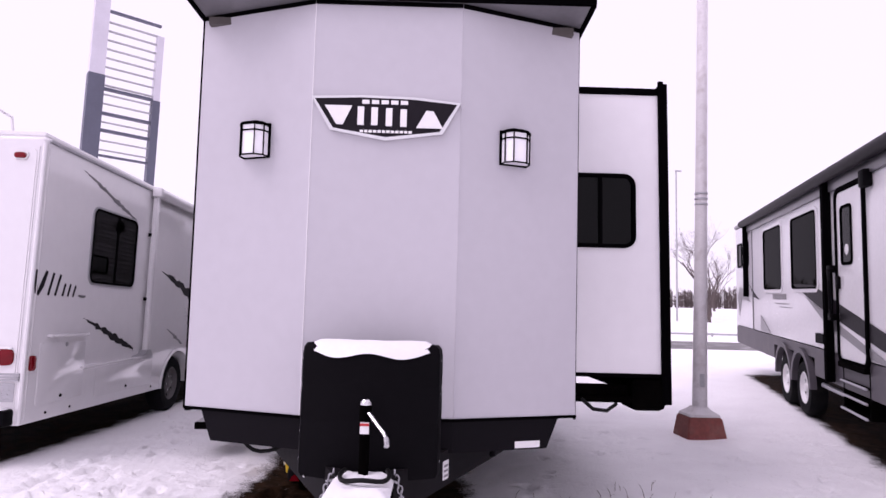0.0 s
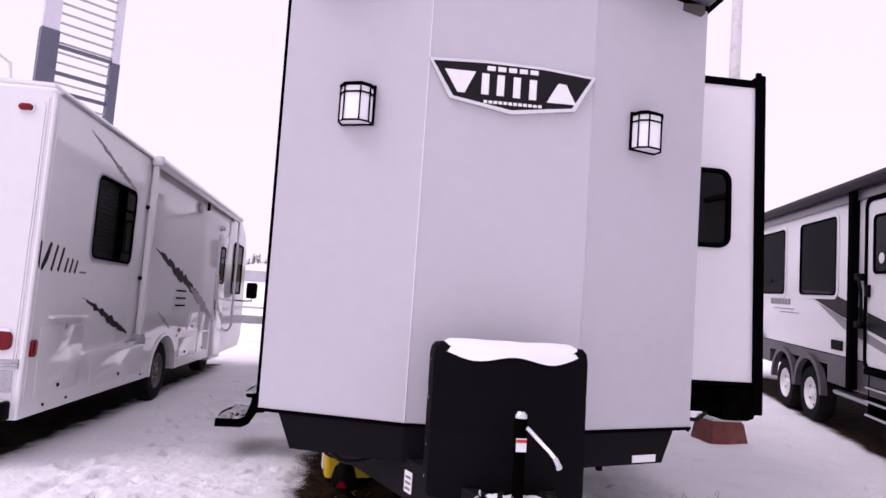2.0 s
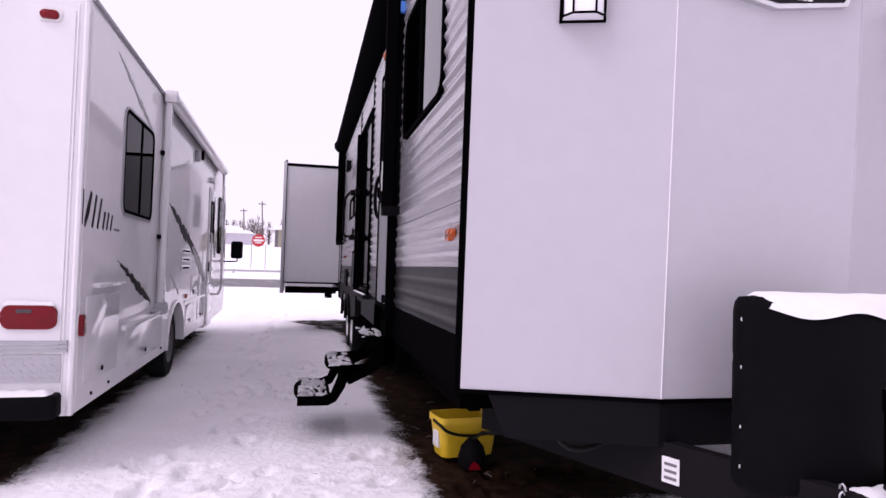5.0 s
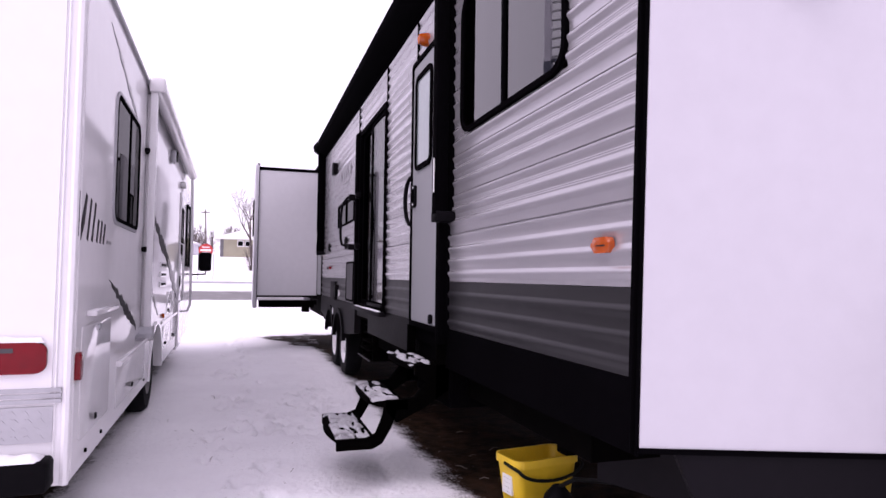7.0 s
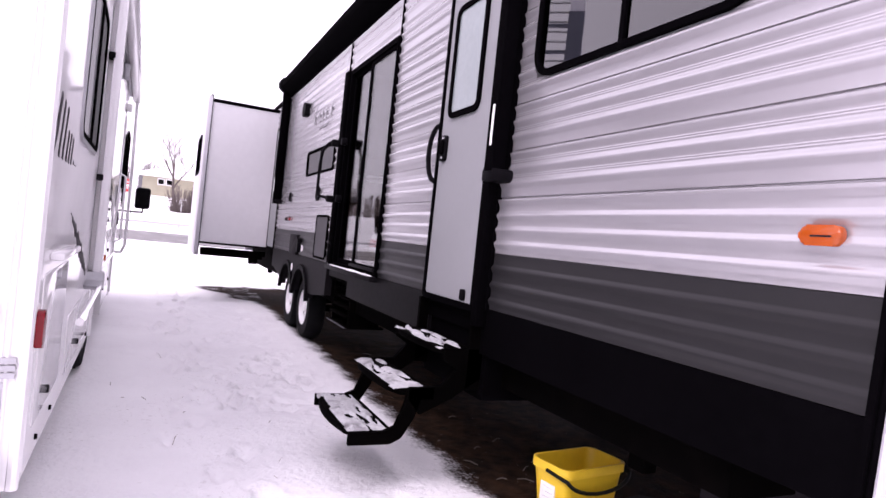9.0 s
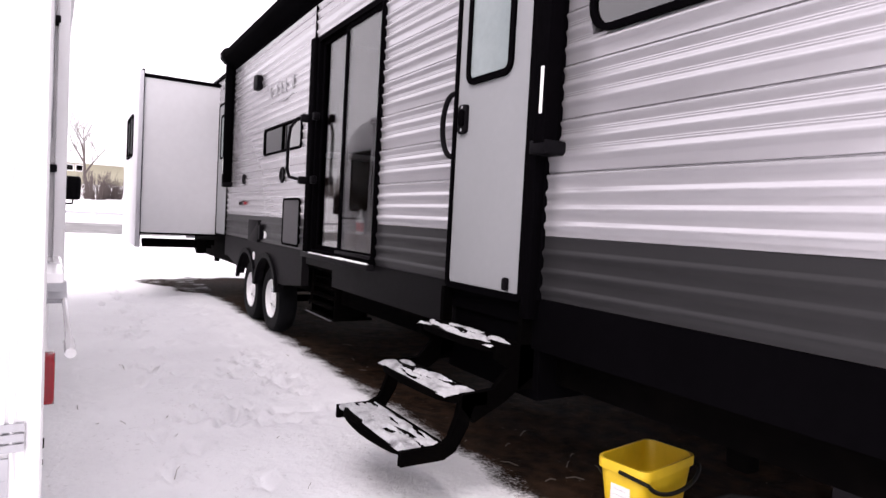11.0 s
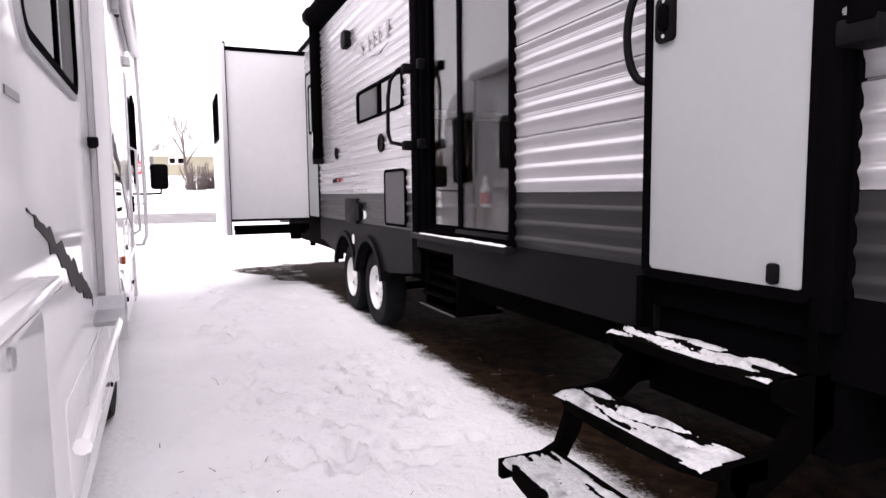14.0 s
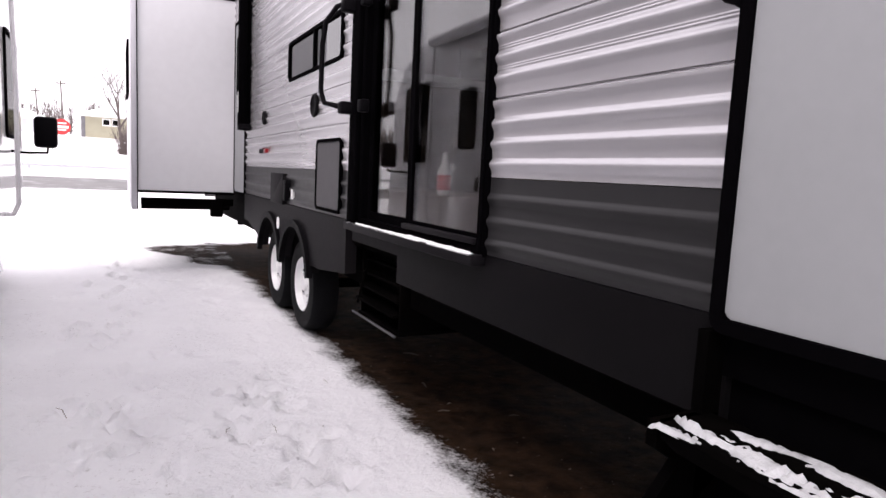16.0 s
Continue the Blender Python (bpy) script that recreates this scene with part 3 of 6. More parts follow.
# interior seen through the glass
part("inner_wall", box(1.1, 1.18, YN + 0.4, Y1, 0.97, ZT), INTERIOR, trailer)
part("inner_floor", box(WX + 0.05, 1.1, YN + 0.4, Y1, 0.971, 0.985), CAB_WOOD, trailer)
part("inner_ceiling", box(WX + 0.05, 1.18, YN + 0.1, Y1, ZT - 0.07, ZT - 0.02), INTERIOR, trailer)
part("partition", box(WX + 0.06, 1.1, 7.9, 7.94, 0.99, ZT - 0.08), INTERIOR, trailer)
part("partition", box(WX + 0.06, 1.1, 10.6, 10.64, 0.99, ZT - 0.08), CAB_WOOD, trailer)
part("kitchen_counter", box(-1.14, -0.45, 8.95, 10.4, 0.99, 1.2, 0.01), CAB_WOOD, trailer)
part("shelf_edge", box(-0.85, 0.3, 10.4, 10.598, 1.965, 2.015, 0.004), LABEL_WHITE, trailer, "white edge of a shelf on the partition")
part("wall_panel", box(-0.18, 0.2, 10.57, 10.598, 2.05, 2.27, 0.004), FROSTED, trailer, "pale panel above the shelf")
bottle = thing("soap_bottle", (-1.06, 9.07, 1.2), "white and red soap bottle on the counter", "bottle")
part("body", lathe([(0, 0.0), (0, 0.03), (0.02, 0.034), (0.12, 0.034), (0.16, 0.016)], (-1.06, 9.07, 1.201), (0, 0, 1), 20), LABEL_WHITE, bottle)
part("cap", lathe([(0.16, 0.016), (0.205, 0.014), (0.215, 0.0)], (-1.06, 9.07, 1.201), (0, 0, 1), 16), LABEL_WHITE, bottle, "white cap")
part("label_band", lathe([(0.025, 0.0352), (0.1, 0.0352)], (-1.06, 9.07, 1.201), (0, 0, 1), 20), LABEL_RED, bottle, "red label band")

# entry door, standing proud of the siding
y0, y1, z0, z1 = DOOR
TD = Plane((WX - 0.05, 0, 0), (0, 1, 0), (-1, 0, 0))
o, i = inset(y0 - 0.035, y1 + 0.03, z0 - 0.03, z1 + 0.035, 0.034, 0.04)
door = part("entry_door", plate(TD, rounded(y0 + 0.004, y1 - 0.004, z0 + 0.006, z1 - 0.004, 0.015), -0.03, 0.0, bevel=0.004), DOOR_WHITE, trailer, "pale grey entry door with a frosted window", smooth=False)
part("door_frame", ring(TD, o, i, -0.08, 0.01), BLACK_TRIM, trailer, "black door frame")
part("door_post", box(WX - 0.07, WX, y0 - 0.1, y0 - 0.036, 0.9, ZT, 0.006), BLACK_TRIM, trailer)
wo, wi = inset(6.73, 7.15, 2.1, 2.8, 0.035, 0.07)
part("window_frame", ring(TD, wo, wi, -0.004, 0.016), BLACK_TRIM, door)
part("pane", plate(TD, wi, 0.001, 0.006), FROSTED, door, "frosted glass pane", smooth=False)
latch = part("latch", plate(TD, rounded(7.12, 7.21, 1.84, 2.0, 0.02), 0.0, 0.018, bevel=0.005), BLACK_PLASTIC, door, "black paddle latch")
part("paddle", plate(TD, rounded(7.14, 7.185, 1.88, 1.97, 0.015), 0.018, 0.03, bevel=0.004), BLACK_TRIM, latch)
for zz in (1.86, 1.985):
    part("lock", lathe([(0, 0.009), (0.004, 0.008), (0.004, 0)], (WX - 0.068, 7.165, zz), (-1, 0, 0), 12), CHROME, latch)
part("door_catch", box(WX - 0.08, WX - 0.051, 6.665, 6.7, 1.015, 1.08, 0.01), BLACK_PLASTIC, door)
grab = [(WX, 7.285, 1.71)] + [(WX - 0.05 - 0.03 * math.sin(radians(a)), 7.285 + 0.065 * math.sin(radians(a)), 1.9 - 0.18 * math.cos(radians(a))) for a in range(0, 181, 15)] + [(WX, 7.285, 2.09)]
part("grab_handle", tube(grab, 0.016, 10), BLACK_PLASTIC, trailer, "black grab handle beside the door")
part("porch_light", lathe([(0, 0.05), (0.03, 0.05), (0.075, 0.035), (0.085, 0)], (WX, 7.04, 3.06), (-1, 0, 0), 20), AMBER, trailer, "amber porch light")
for yy, za in ((PATIO[0] - 0.012, 0.99), (PATIO[1] - 0.002, 0.99), (DOOR[0] - 0.115, 0.99), (DOOR[1] + 0.03, 0.99)):
    part("edge_trim", box(WX - 0.019, WX + 0.01, yy, yy + 0.014, za, ZT - 0.01, 0.002), BLACK_TRIM, trailer)
part("edge_trim", plate(TL, [(lean(Y0 + 0.022, 0.76), 0.76), (lean(Y0 + 0.04, 0.76), 0.76), (lean(Y0 + 0.04, ZT), ZT - 0.01), (lean(Y0 + 0.022, ZT), ZT - 0.01)], -0.01, 0.019), BLACK_TRIM, trailer, "black trim on the front corner")
# dark step well below the door
part("step_well", box(WX + 0.02, -0.6, y0 - 0.1, y1 + 0.06, 0.5, 0.97), BLACK_TRIM, trailer)
part("sill_plate", plate(TL, rounded(y0 - 0.02, y1 + 0.02, 0.86, 0.968), -0.02, 0.006), BLACK_TRIM, trailer)

# patio door
y0, y1, z0, z1 = PATIO
patio = part("patio_door", ring(TL, rounded(y0, y1, z0, z1), rounded(y0 + 0.024, y1 - 0.165, z0 + 0.03, z1 - 0.05), -0.07, 0.03), BLACK_TRIM, trailer, "black-framed sliding glass patio door")
part("jamb", box(WX - 0.06, WX - 0.028, y1 - 0.12, y1, z0, z1, 0.006), BLACK_TRIM, patio)
for a0, a1, d in ((8.38, 9.09, 0.016), (9.05, 9.688, -0.01)):
    sash = part("sash", ring(TL, rounded(a0, a1, z0 + 0.025, z1 - 0.045), rounded(a0 + (0.02 if a0 < 9 else 0.04), a1 - 0.05, z0 + 0.075, z1 - 0.085), d - 0.022, d), BLACK_TRIM, patio, "black sliding sash")
    g = part("pane", plate(TL, rounded(a0 + 0.018, a1 - 0.048, z0 + 0.073, z1 - 0.083), d - 0.014, d - 0.008), DOOR_GLASS, sash, "clear reflecting glass", smooth=False)
    g.visible_shadow = False
part("bottom_rail", box(WX - 0.044, WX - 0.017, y0 + 0.03, 9.08, z0 + 0.035, z0 + 0.06, 0.004), CHARCOAL, patio)
part("blind_wand", tube([(WX + 0.06, 8.47, 1.93), (WX + 0.06, 8.47, 2.75)], 0.007, 8), LABEL_WHITE, patio, "white blind wand")
part("window_sticker", plate(TL, rounded(9.28, 9.5, 1.63, 1.75), -0.04, -0.038), DECAL_GREY, patio)
part("sill", box(WX - 0.07, WX - 0.005, y0 - 0.01, y1 + 0.02, z0 - 0.045, z0 + 0.0, 0.006), CHARCOAL, patio)
part("snow_line", snow_patch(WX - 0.07, WX - 0.03, y0 + 0.01, y1 - 0.02, z0 + 0.0, 0.018, 0.01, -0.4, 3.0), SNOWCAP, patio, "strip of snow on the sill")
for zz in (2.23, 1.66):
    part("rail_bracket", box(WX - 0.13, WX - 0.03, 9.8, 9.87, zz - 0.035, zz + 0.035, 0.012), BLACK_PLASTIC, patio)
    part("catch_knob", box(WX - 0.085, WX - 0.03, 9.6, 9.66, zz - 0.035, zz + 0.035, 0.01), BLACK_PLASTIC, patio)
part("fold_rail", tube([(WX - 0.11, 9.85, 2.24), (WX - 0.14, 9.89, 2.23), (WX - 0.185, 9.95, 2.15), (WX - 0.195, 9.975, 2.02), (WX - 0.195, 9.985, 1.76), (WX - 0.18, 9.96, 1.69), (WX - 0.11, 9.86, 1.665)], 0.015, 10), BLACK_PLASTIC, patio, "black folding assist rail")

# windows of the long wall
bigwin = window(trailer, TL, *BIGWIN, r=0.13, mull=(5.6,), w=0.03, glass=PRIVACY_GLASS)
part("insect_screen", plate(TL, rounded(5.62, 6.2, 2.225, 2.975, 0.09), -0.02, -0.012), BLACK_TRIM, bigwin, "dark insect screen behind the sliding half", smooth=False)
part("blind_rail", plate(TL, rounded(6.1, 6.19, 2.23, 2.97), -0.05, -0.03), BLACK_TRIM, bigwin)
window(trailer, TL, *SMALLWIN, r=0.06, mull=(10.78,), w=0.026, glass=PRIVACY_GLASS)
for yy, zz, r in ((12.43, 1.76, 0.065), (10.74, 1.75, 0.085)):
    port = part("round_vent", lathe([(0, r), (0.014, r), (0.02, r * 0.85), (0.012, r * 0.75), (0.008, 0)], (WX - 0.008, yy, zz), (-1, 0, 0), 24), BLACK_PLASTIC, trailer, "round black vent cap")
hatch = part("access_hatch", ring(TL, *inset(10.11, 10.66, 1.02, 1.505, 0.022, 0.05), 0.0, 0.022), BLACK_TRIM, trailer, "grey access hatch")
part("hatch_panel", plate(TL, rounded(10.132, 10.638, 1.042, 1.483, 0.03), 0.0, 0.016), HATCH_GREY, hatch)
part("outlet_box", plate(TL, rounded(11.55, 12.0, 0.99, 1.25, 0.015), 0.0, 0.04, bevel=0.006), CHARCOAL, trailer, "dark service cover")
part("outlet_flap", plate(TL, rounded(11.42, 11.5, 1.03, 1.2, 0.01), 0.0, 0.05, bevel=0.006), BLACK_PLASTIC, trailer)
part("tag", plate(TL, rounded(11.3, 11.36, 1.05, 1.13), 0.0, 0.016), LABEL_WHITE, trailer)
part("side_marker", plate(TL, rounded(12.3, 12.38, 1.43, 1.47, 0.008), 0.0, 0.03), RED_LENS, trailer, "red side marker")
part("side_marker", plate(TL, rounded(12.42, 12.62, 1.43, 1.47, 0.008), 0.0, 0.022), BLACK_PLASTIC, trailer)
part("speaker", plate(TL, rounded(11.72, 11.9, 2.8, 2.97, 0.03), 0.0, 0.07, bevel=0.02), BLACK_PLASTIC, trailer, "black outdoor speaker")
marker = part("marker_light", plate(TL, rounded(4.628, 4.722, 1.426, 1.467, 0.02), 0.0, 0.014), BLACK_TRIM, trailer, "amber side marker light")
part("lens", plate(TL, rounded(4.615, 4.735, 1.418, 1.475, 0.022), 0.006, 0.03, bevel=0.01), AMBER, marker, "amber lens")
part("lens_bar", plate(TL, rounded(4.64, 4.7, 1.442, 1.447, 0.002), 0.03, 0.0315), DECAL_DARK, marker)
# model mark as plain strokes
for k, (a, w_, s) in enumerate(((11.28, 0.05, 0.05), (11.06, 0.03, 0), (10.9, 0.03, 0), (10.74, 0.03, 0), (10.52, 0.05, -0.05))):
    part("mark_stroke", plate(TL, [(a - w_, 2.62), (a + w_ * 0.2, 2.62), (a + w_ + s, 2.76), (a - w_ * 0.4 + s, 2.76)], 0.013, 0.018), DECAL_GREY, trailer)
part("mark_stroke", plate(TL, [(11.3, 2.58), (10.75, 2.53), (10.45, 2.58), (10.75, 2.545)], 0.013, 0.018), DECAL_GREY, trailer)
# rear door between awning and slide-out
rd = part("rear_door", plate(TL, rounded(REARDOOR[0], REARDOOR[1], REARDOOR[2], REARDOOR[3], 0.04), -0.03, 0.012), DOOR_WHITE, trailer, "pale grey second entry door")
part("door_frame", ring(TL, *inset(REARDOOR[0] - 0.03, REARDOOR[1] + 0.03, 0.97, REARDOOR[3] + 0.03, 0.03, 0.05), -0.03, 0.02), BLACK_TRIM, trailer)
part("window_frame", ring(TL, *inset(13.6, 13.95, 2.1, 2.75, 0.03, 0.06), 0.01, 0.025), BLACK_TRIM, rd)
part("pane", plate(TL, rounded(13.63, 13.92, 2.13, 2.72, 0.04), 0.012, 0.016), FROSTED, rd, smooth=False)
part("latch", plate(TL, rounded(13.5, 13.58, 1.84, 2.0, 0.02), 0.012, 0.035), BLACK_PLASTIC, rd)

# awning: roll, end caps, folded arms
AX, AZ = WX - 0.105, 3.455
awning = part("awning", lathe([(6.36, 0.0), (6.36, 0.085), (13.2, 0.085), (13.2, 0)], (AX, 0, AZ), (0, 1, 0), 20), BLACK_TRIM, trailer, "rolled black awning on folded arms")
part("awning_cover", plate(Plane((0, 6.36, 0), (1, 0, 0), (0, 1, 0)), [(WX, 3.3), (WX - 0.03, 3.3), (AX - 0.05, 3.38), (AX - 0.09, 3.47), (AX - 0.03, 3.545), (WX, 3.53)], 0.0, 6.84), BLACK_TRIM, awning)
for ye in (6.4, 13.16):
    cap = part("end_cap", lathe([(-0.05, 0.0), (-0.05, 0.1), (-0.035, 0.115), (0.05, 0.115), (0.05, 0)], (AX, ye, AZ), (0, 1, 0), 9), BLACK_PLASTIC, awning)
    part("hub", lathe([(-0.065, 0.0), (-0.065, 0.02), (0.06, 0.02), (0.06, 0)], (AX - 0.03, ye, AZ), (0, 1, 0), 10), CHROME, cap)
    part("arm", box(WX - 0.05, WX, ye + 0.0, ye + 0.1, 1.68, 3.4, 0.006), BLACK_TRIM, awning, "black awning arm")
    part("arm", box(WX - 0.135, WX - 0.052, ye - 0.03, ye + 0.045, 1.72, 3.4, 0.006), BLACK_TRIM, awning, "black awning arm")
    part("foot", box(WX - 0.13, WX, ye - 0.035, ye + 0.075, 1.67, 1.735, 0.008), BLACK_PLASTIC, awning)
    part("slider", box(WX - 0.139, WX - 0.135, ye - 0.01, ye + 0.008, 1.85, 2.06), LABEL_WHITE, awning)
    part("pivot", tube([(WX - 0.11, ye + 0.06, 1.76), (WX, ye + 0.06, 1.76)], 0.012, 8), CHROME, awning)

part("tape", box(WX - 0.04, WX - 0.008, 6.36, 6.399, 3.17, 3.25), BLUE_TAPE, awning, "scrap of blue tape")

# wheels, arches and underframe
wheel(trailer, 11.2, 0.375, 0.375, -1.19, -1)
wheel(trailer, 12.1, 0.375, 0.375, -1.19, -1)
arch = [(9.98, 0.997), (9.98, 0.66), (10.55, 0.6), (10.74, 0.6)]
for c0 in (11.2, 12.1):
    for k in range(9):
        a = radians(165 - 150 * k / 8)
        arch.append((c0 + 0.44 * math.cos(a), 0.42 + 0.44 * math.sin(a)))
arch += [(12.56, 0.6), (13.2, 0.72), (13.4, 0.72), (13.4, 0.997)]
part("fender_skirt", plate(TL, arch, -0.06, 0.014), CHARCOAL, trailer, "charcoal skirt with twin wheel arches")
for c0 in (11.2, 12.1):
    o_ = [(c0 + 0.475 * math.cos(radians(a)), 0.42 + 0.475 * math.sin(radians(a))) for a in range(10, 171, 10)]
    i_ = [(c0 + 0.42 * math.cos(radians(a)), 0.42 + 0.42 * math.sin(radians(a))) for a in range(10, 171, 10)]
    part("arch_lip", plate(TL, o_ + i_[::-1], 0.0, 0.045), BLACK_PLASTIC, trailer, "black moulded wheel arch lip")
part("round_sticker", lathe([(0, 0.05), (0.003, 0.05), (0.003, 0)], (WX - 0.047, 11.65, 0.83), (-1, 0, 0), 20), LABEL_WHITE, trailer)
for s in (-1, 1):
    part("chassis_beam", box(s * 0.92 - 0.03, s * 0.92 + 0.03, 5.4, Y1 - 0.2, 0.53, 0.574), BLACK_STEEL, trailer)
for yy in (11.2, 12.1):
    part("axle", tube([(-1.15, yy, 0.375), (1.15, yy, 0.375)], 0.04, 10), BLACK_STEEL, trailer)
    wheel(trailer, yy, 0.375, 0.375, 1.19, 1)
for yy in (5.6, 15.9):
    for s in (-1, 1):
        part("stabiliser_jack", box(s * 0.85 - 0.04, s * 0.85 + 0.04, yy, yy + 0.1, 0.42, 0.6, 0.01), BLACK_STEEL, trailer)
part("belly", box(-1.1, 1.1, 5.0, 16.8, 0.575, 0.86), BLACK_STEEL, trailer)
part("spare_step", box(-1.2, -0.75, 9.26, 9.95, 0.845, 0.87), BLACK_STEEL, trailer)
fold = part("folded_steps", box(-1.17, -0.8, 9.3, 9.92, 0.42, 0.44, 0.004), BLACK_STEEL, trailer, "folded black metal steps under the patio door")
for k, zz in enumerate((0.52, 0.6, 0.68, 0.76)):
    part("tread", box(-1.2 + 0.02 * k, -0.85, 9.32, 9.9, zz, zz + 0.018, 0.003), BLACK_STEEL, fold)
for yy in (9.32, 9.9):
    part("bracket", box(-1.16, -0.85, yy - 0.01, yy + 0.01, 0.44, 0.85), BLACK_STEEL, fold)
part("edge_bar", tube([(-1.2, 9.28, 0.43), (-1.2, 9.94, 0.43)], 0.007, 8), HATCH_GREY, fold)
part("strut", tube([(-1.2, 9.86, 0.5), (-1.17, 9.78, 0.76)], 0.008, 8), BLACK_STEEL, fold)

# entry steps
steps = part("entry_steps", box(WX + 0.05, -1.0, 6.54, 7.3, 0.5, 0.52), BLACK_STEEL, trailer, "folding black steel entry steps with snow on the treads")


def tread(x_back, x_front, z, bow, hole, seed):
    pts = [(x_back, 7.28), (x_back, 6.54)]
    for k in range(9):
        f = k / 8
        pts.append((x_front - bow * math.sin(math.pi * f) + 0.03 * (1 if k in (0, 8) else 0), 6.54 + 0.74 * f))
    top = Plane((0, 0, 0), (1, 0, 0), (0, 0, 1), (0, 1, 0))
    t = part("tread", plate(top, pts, z - 0.034, z, bevel=0.004), BLACK_STEEL, steps, "black steel tread")
    part("tread_snow", snow_patch(x_front - 0.4 * bow, x_back - 0.02, 6.555, 7.268, z + 0.001, 0.02, 0.011, hole, seed), CRUST, t, "crusted snow on the tread")


tread(-1.26, -1.45, 0.77, 0.03, -0.06, 1.0)
tread(-1.50, -1.69, 0.555, 0.03, -0.2, 5.0)
tread(-1.68, -1.90, 0.335, 0.05, -0.26, 9.0)
XZ = Plane((0, 0, 0), (1, 0, 0), (0, 1, 0))
for yy in (6.53, 7.26):
    pl = Plane((0, yy, 0), (1, 0, 0), (0, 1, 0))
    part("side_bracket", plate(pl, [(-1.92, 0.27), (-1.7, 0.27), (-1.64, 0.3), (-1.58, 0.4), (-1.55, 0.5), (-1.48, 0.5), (-1.48, 0.56), (-1.62, 0.56), (-1.64, 0.46), (-1.68, 0.36), (-1.74, 0.335), (-1.92, 0.335)], 0.0, 0.03), BLACK_STEEL, steps)
    part("side_bracket", plate(pl, [(-1.62, 0.555), (-1.62, 0.5), (-1.55, 0.42), (-1.38, 0.5), (-1.2, 0.62), (-1.2, 0.77), (-1.44, 0.77), (-1.44, 0.71), (-1.36, 0.66), (-1.44, 0.57)], 0.0, 0.03), BLACK_STEEL, steps)
    part("hanger", box(-1.3, -1.05, yy, yy + 0.03, 0.55, 0.97), BLACK_STEEL, steps)
part("cross_brace", tube([(-1.3, 6.55, 0.58), (-1.12, 6.7, 0.8)], 0.014, 8), BLACK_STEEL, steps)
part("riser_bar", box(-1.5, -1.47, 6.56, 7.27, 0.46, 0.5), BLACK_STEEL, steps)

# slide-outs
for nm, xa, xb, ya, yb, za, zb, sx in (("slide_out", 1.235, 2.03, 5.1, 10.2, 1.0, 3.15, 1), ("slide_out", -2.3, WX, 14.19, 16.6, 0.97, 3.22, -1)):
    so = part(nm, box(xa, xb, ya, yb, za, zb), WHITE_GELCOAT if sx > 0 else SLIDE_GREY, trailer, "smooth pale slide-out room with black edge trim")
    xo = xb if sx > 0 else xa
    lo, hi = min(xo - sx * 0.01, xo + sx * 0.05), max(xo - sx * 0.01, xo + sx * 0.05)
    part("flange", box(lo, hi, ya - 0.03, yb + 0.03, za - 0.22, zb + 0.07, 0.008), BLACK_TRIM if sx > 0 else GREY_GELCOAT, so, "edge flange")
    part("flange_edge", box(xo - 0.02, xo + 0.02, ya - 0.025, ya - 0.002, za - 0.22, zb + 0.09, 0.004), BLACK_TRIM, so)
    part("top_trim", box(xa, xb, ya - 0.012, yb, zb - 0.02, zb + 0.035, 0.005), BLACK_TRIM, so)
    part("bottom_trim", box(xa, xb, ya - 0.01, yb, za - 0.03, za + 0.0, 0.005), BLACK_TRIM, so)
    part("rail", box(xa if sx > 0 else xa + 0.05, xb - 0.05 if sx > 0 else xb, ya + 0.05, ya + 0.13, za - 0.17, za - 0.09), BLACK_STEEL, so)
    part("rail", tube([(xa + 0.05, ya + 0.02, za - 0.19), (xb - 0.05, ya + 0.02, za - 0.19)], 0.025, 8), BLACK_STEEL, so)
    if sx > 0:
        window(so, Plane((0, ya, 0), (1, 0, 0), (0, -1, 0)), 1.27, 1.83, 1.93, 2.5, 0.09, (1.56,), w=0.03)
        part("gearbox", box(1.78, 2.05, ya - 0.02, ya + 0.3, za - 0.27, za - 0.03, 0.05), BLACK_STEEL, so)
        part("hose", tube([(1.42, ya, za - 0.19), (1.5, ya - 0.02, za - 0.26), (1.6, ya - 0.02, za - 0.27), (1.68, ya, za - 0.22)], 0.014, 8), CABLE, so)
    else:
        window(so, Plane((xo - 0.05, 0, 0), (0, 1, 0), (-1, 0, 0)), 14.9, 15.9, 2.1, 2.75, 0.08, (15.4,), w=0.03)
        part("bracket", box(-1.5, -1.36, ya - 0.02, ya + 0.1, za - 0.3, za - 0.1, 0.02), BLACK_STEEL, so)

# tank cover, jack, A-frame
plan = [(0.355, 3.90), (0.376, 3.85), (0.36, 3.795), (0.25, 3.745), (0.12, 3.71), (0.0, 3.70)]
plan += [(-x, y) for x, y in plan[-2::-1]]
b = bmesh.new()
def lip(x):
    """Wave of the cover's upper edge: high corners, two dips and a low hump."""
    return 0.016 * math.cos(x * 17) + 0.16 * x * x - 0.012


levels = [(0.54, 0.97), (0.56, 1.0), (0.8, 1.0), (0.81, 0.994), (0.83, 0.994), (0.84, 1.0), (0.99, 1.0), (1.0, 0.994), (1.02, 0.994), (1.03, 1.0), (1.14, 1.0), (1.175, 0.985), (1.195, 0.94), (1.2, 0.8)]
rows_ = []
for zz, s in levels:
    rows_.append([b.verts.new((x * s, 3.86 + (y - 3.86) * s, zz + (lip(x) if zz > 1.1 else 0.02 * math.cos(x * 6) if 0.78 < zz < 1.05 else 0))) for x, y in plan])
for a, c in zip(rows_, rows_[1:]):
    for k in range(len(plan)):
        b.faces.new((a[k], a[(k + 1) % len(plan)], c[(k + 1) % len(plan)], c[k]))
b.faces.new(rows_[-1])
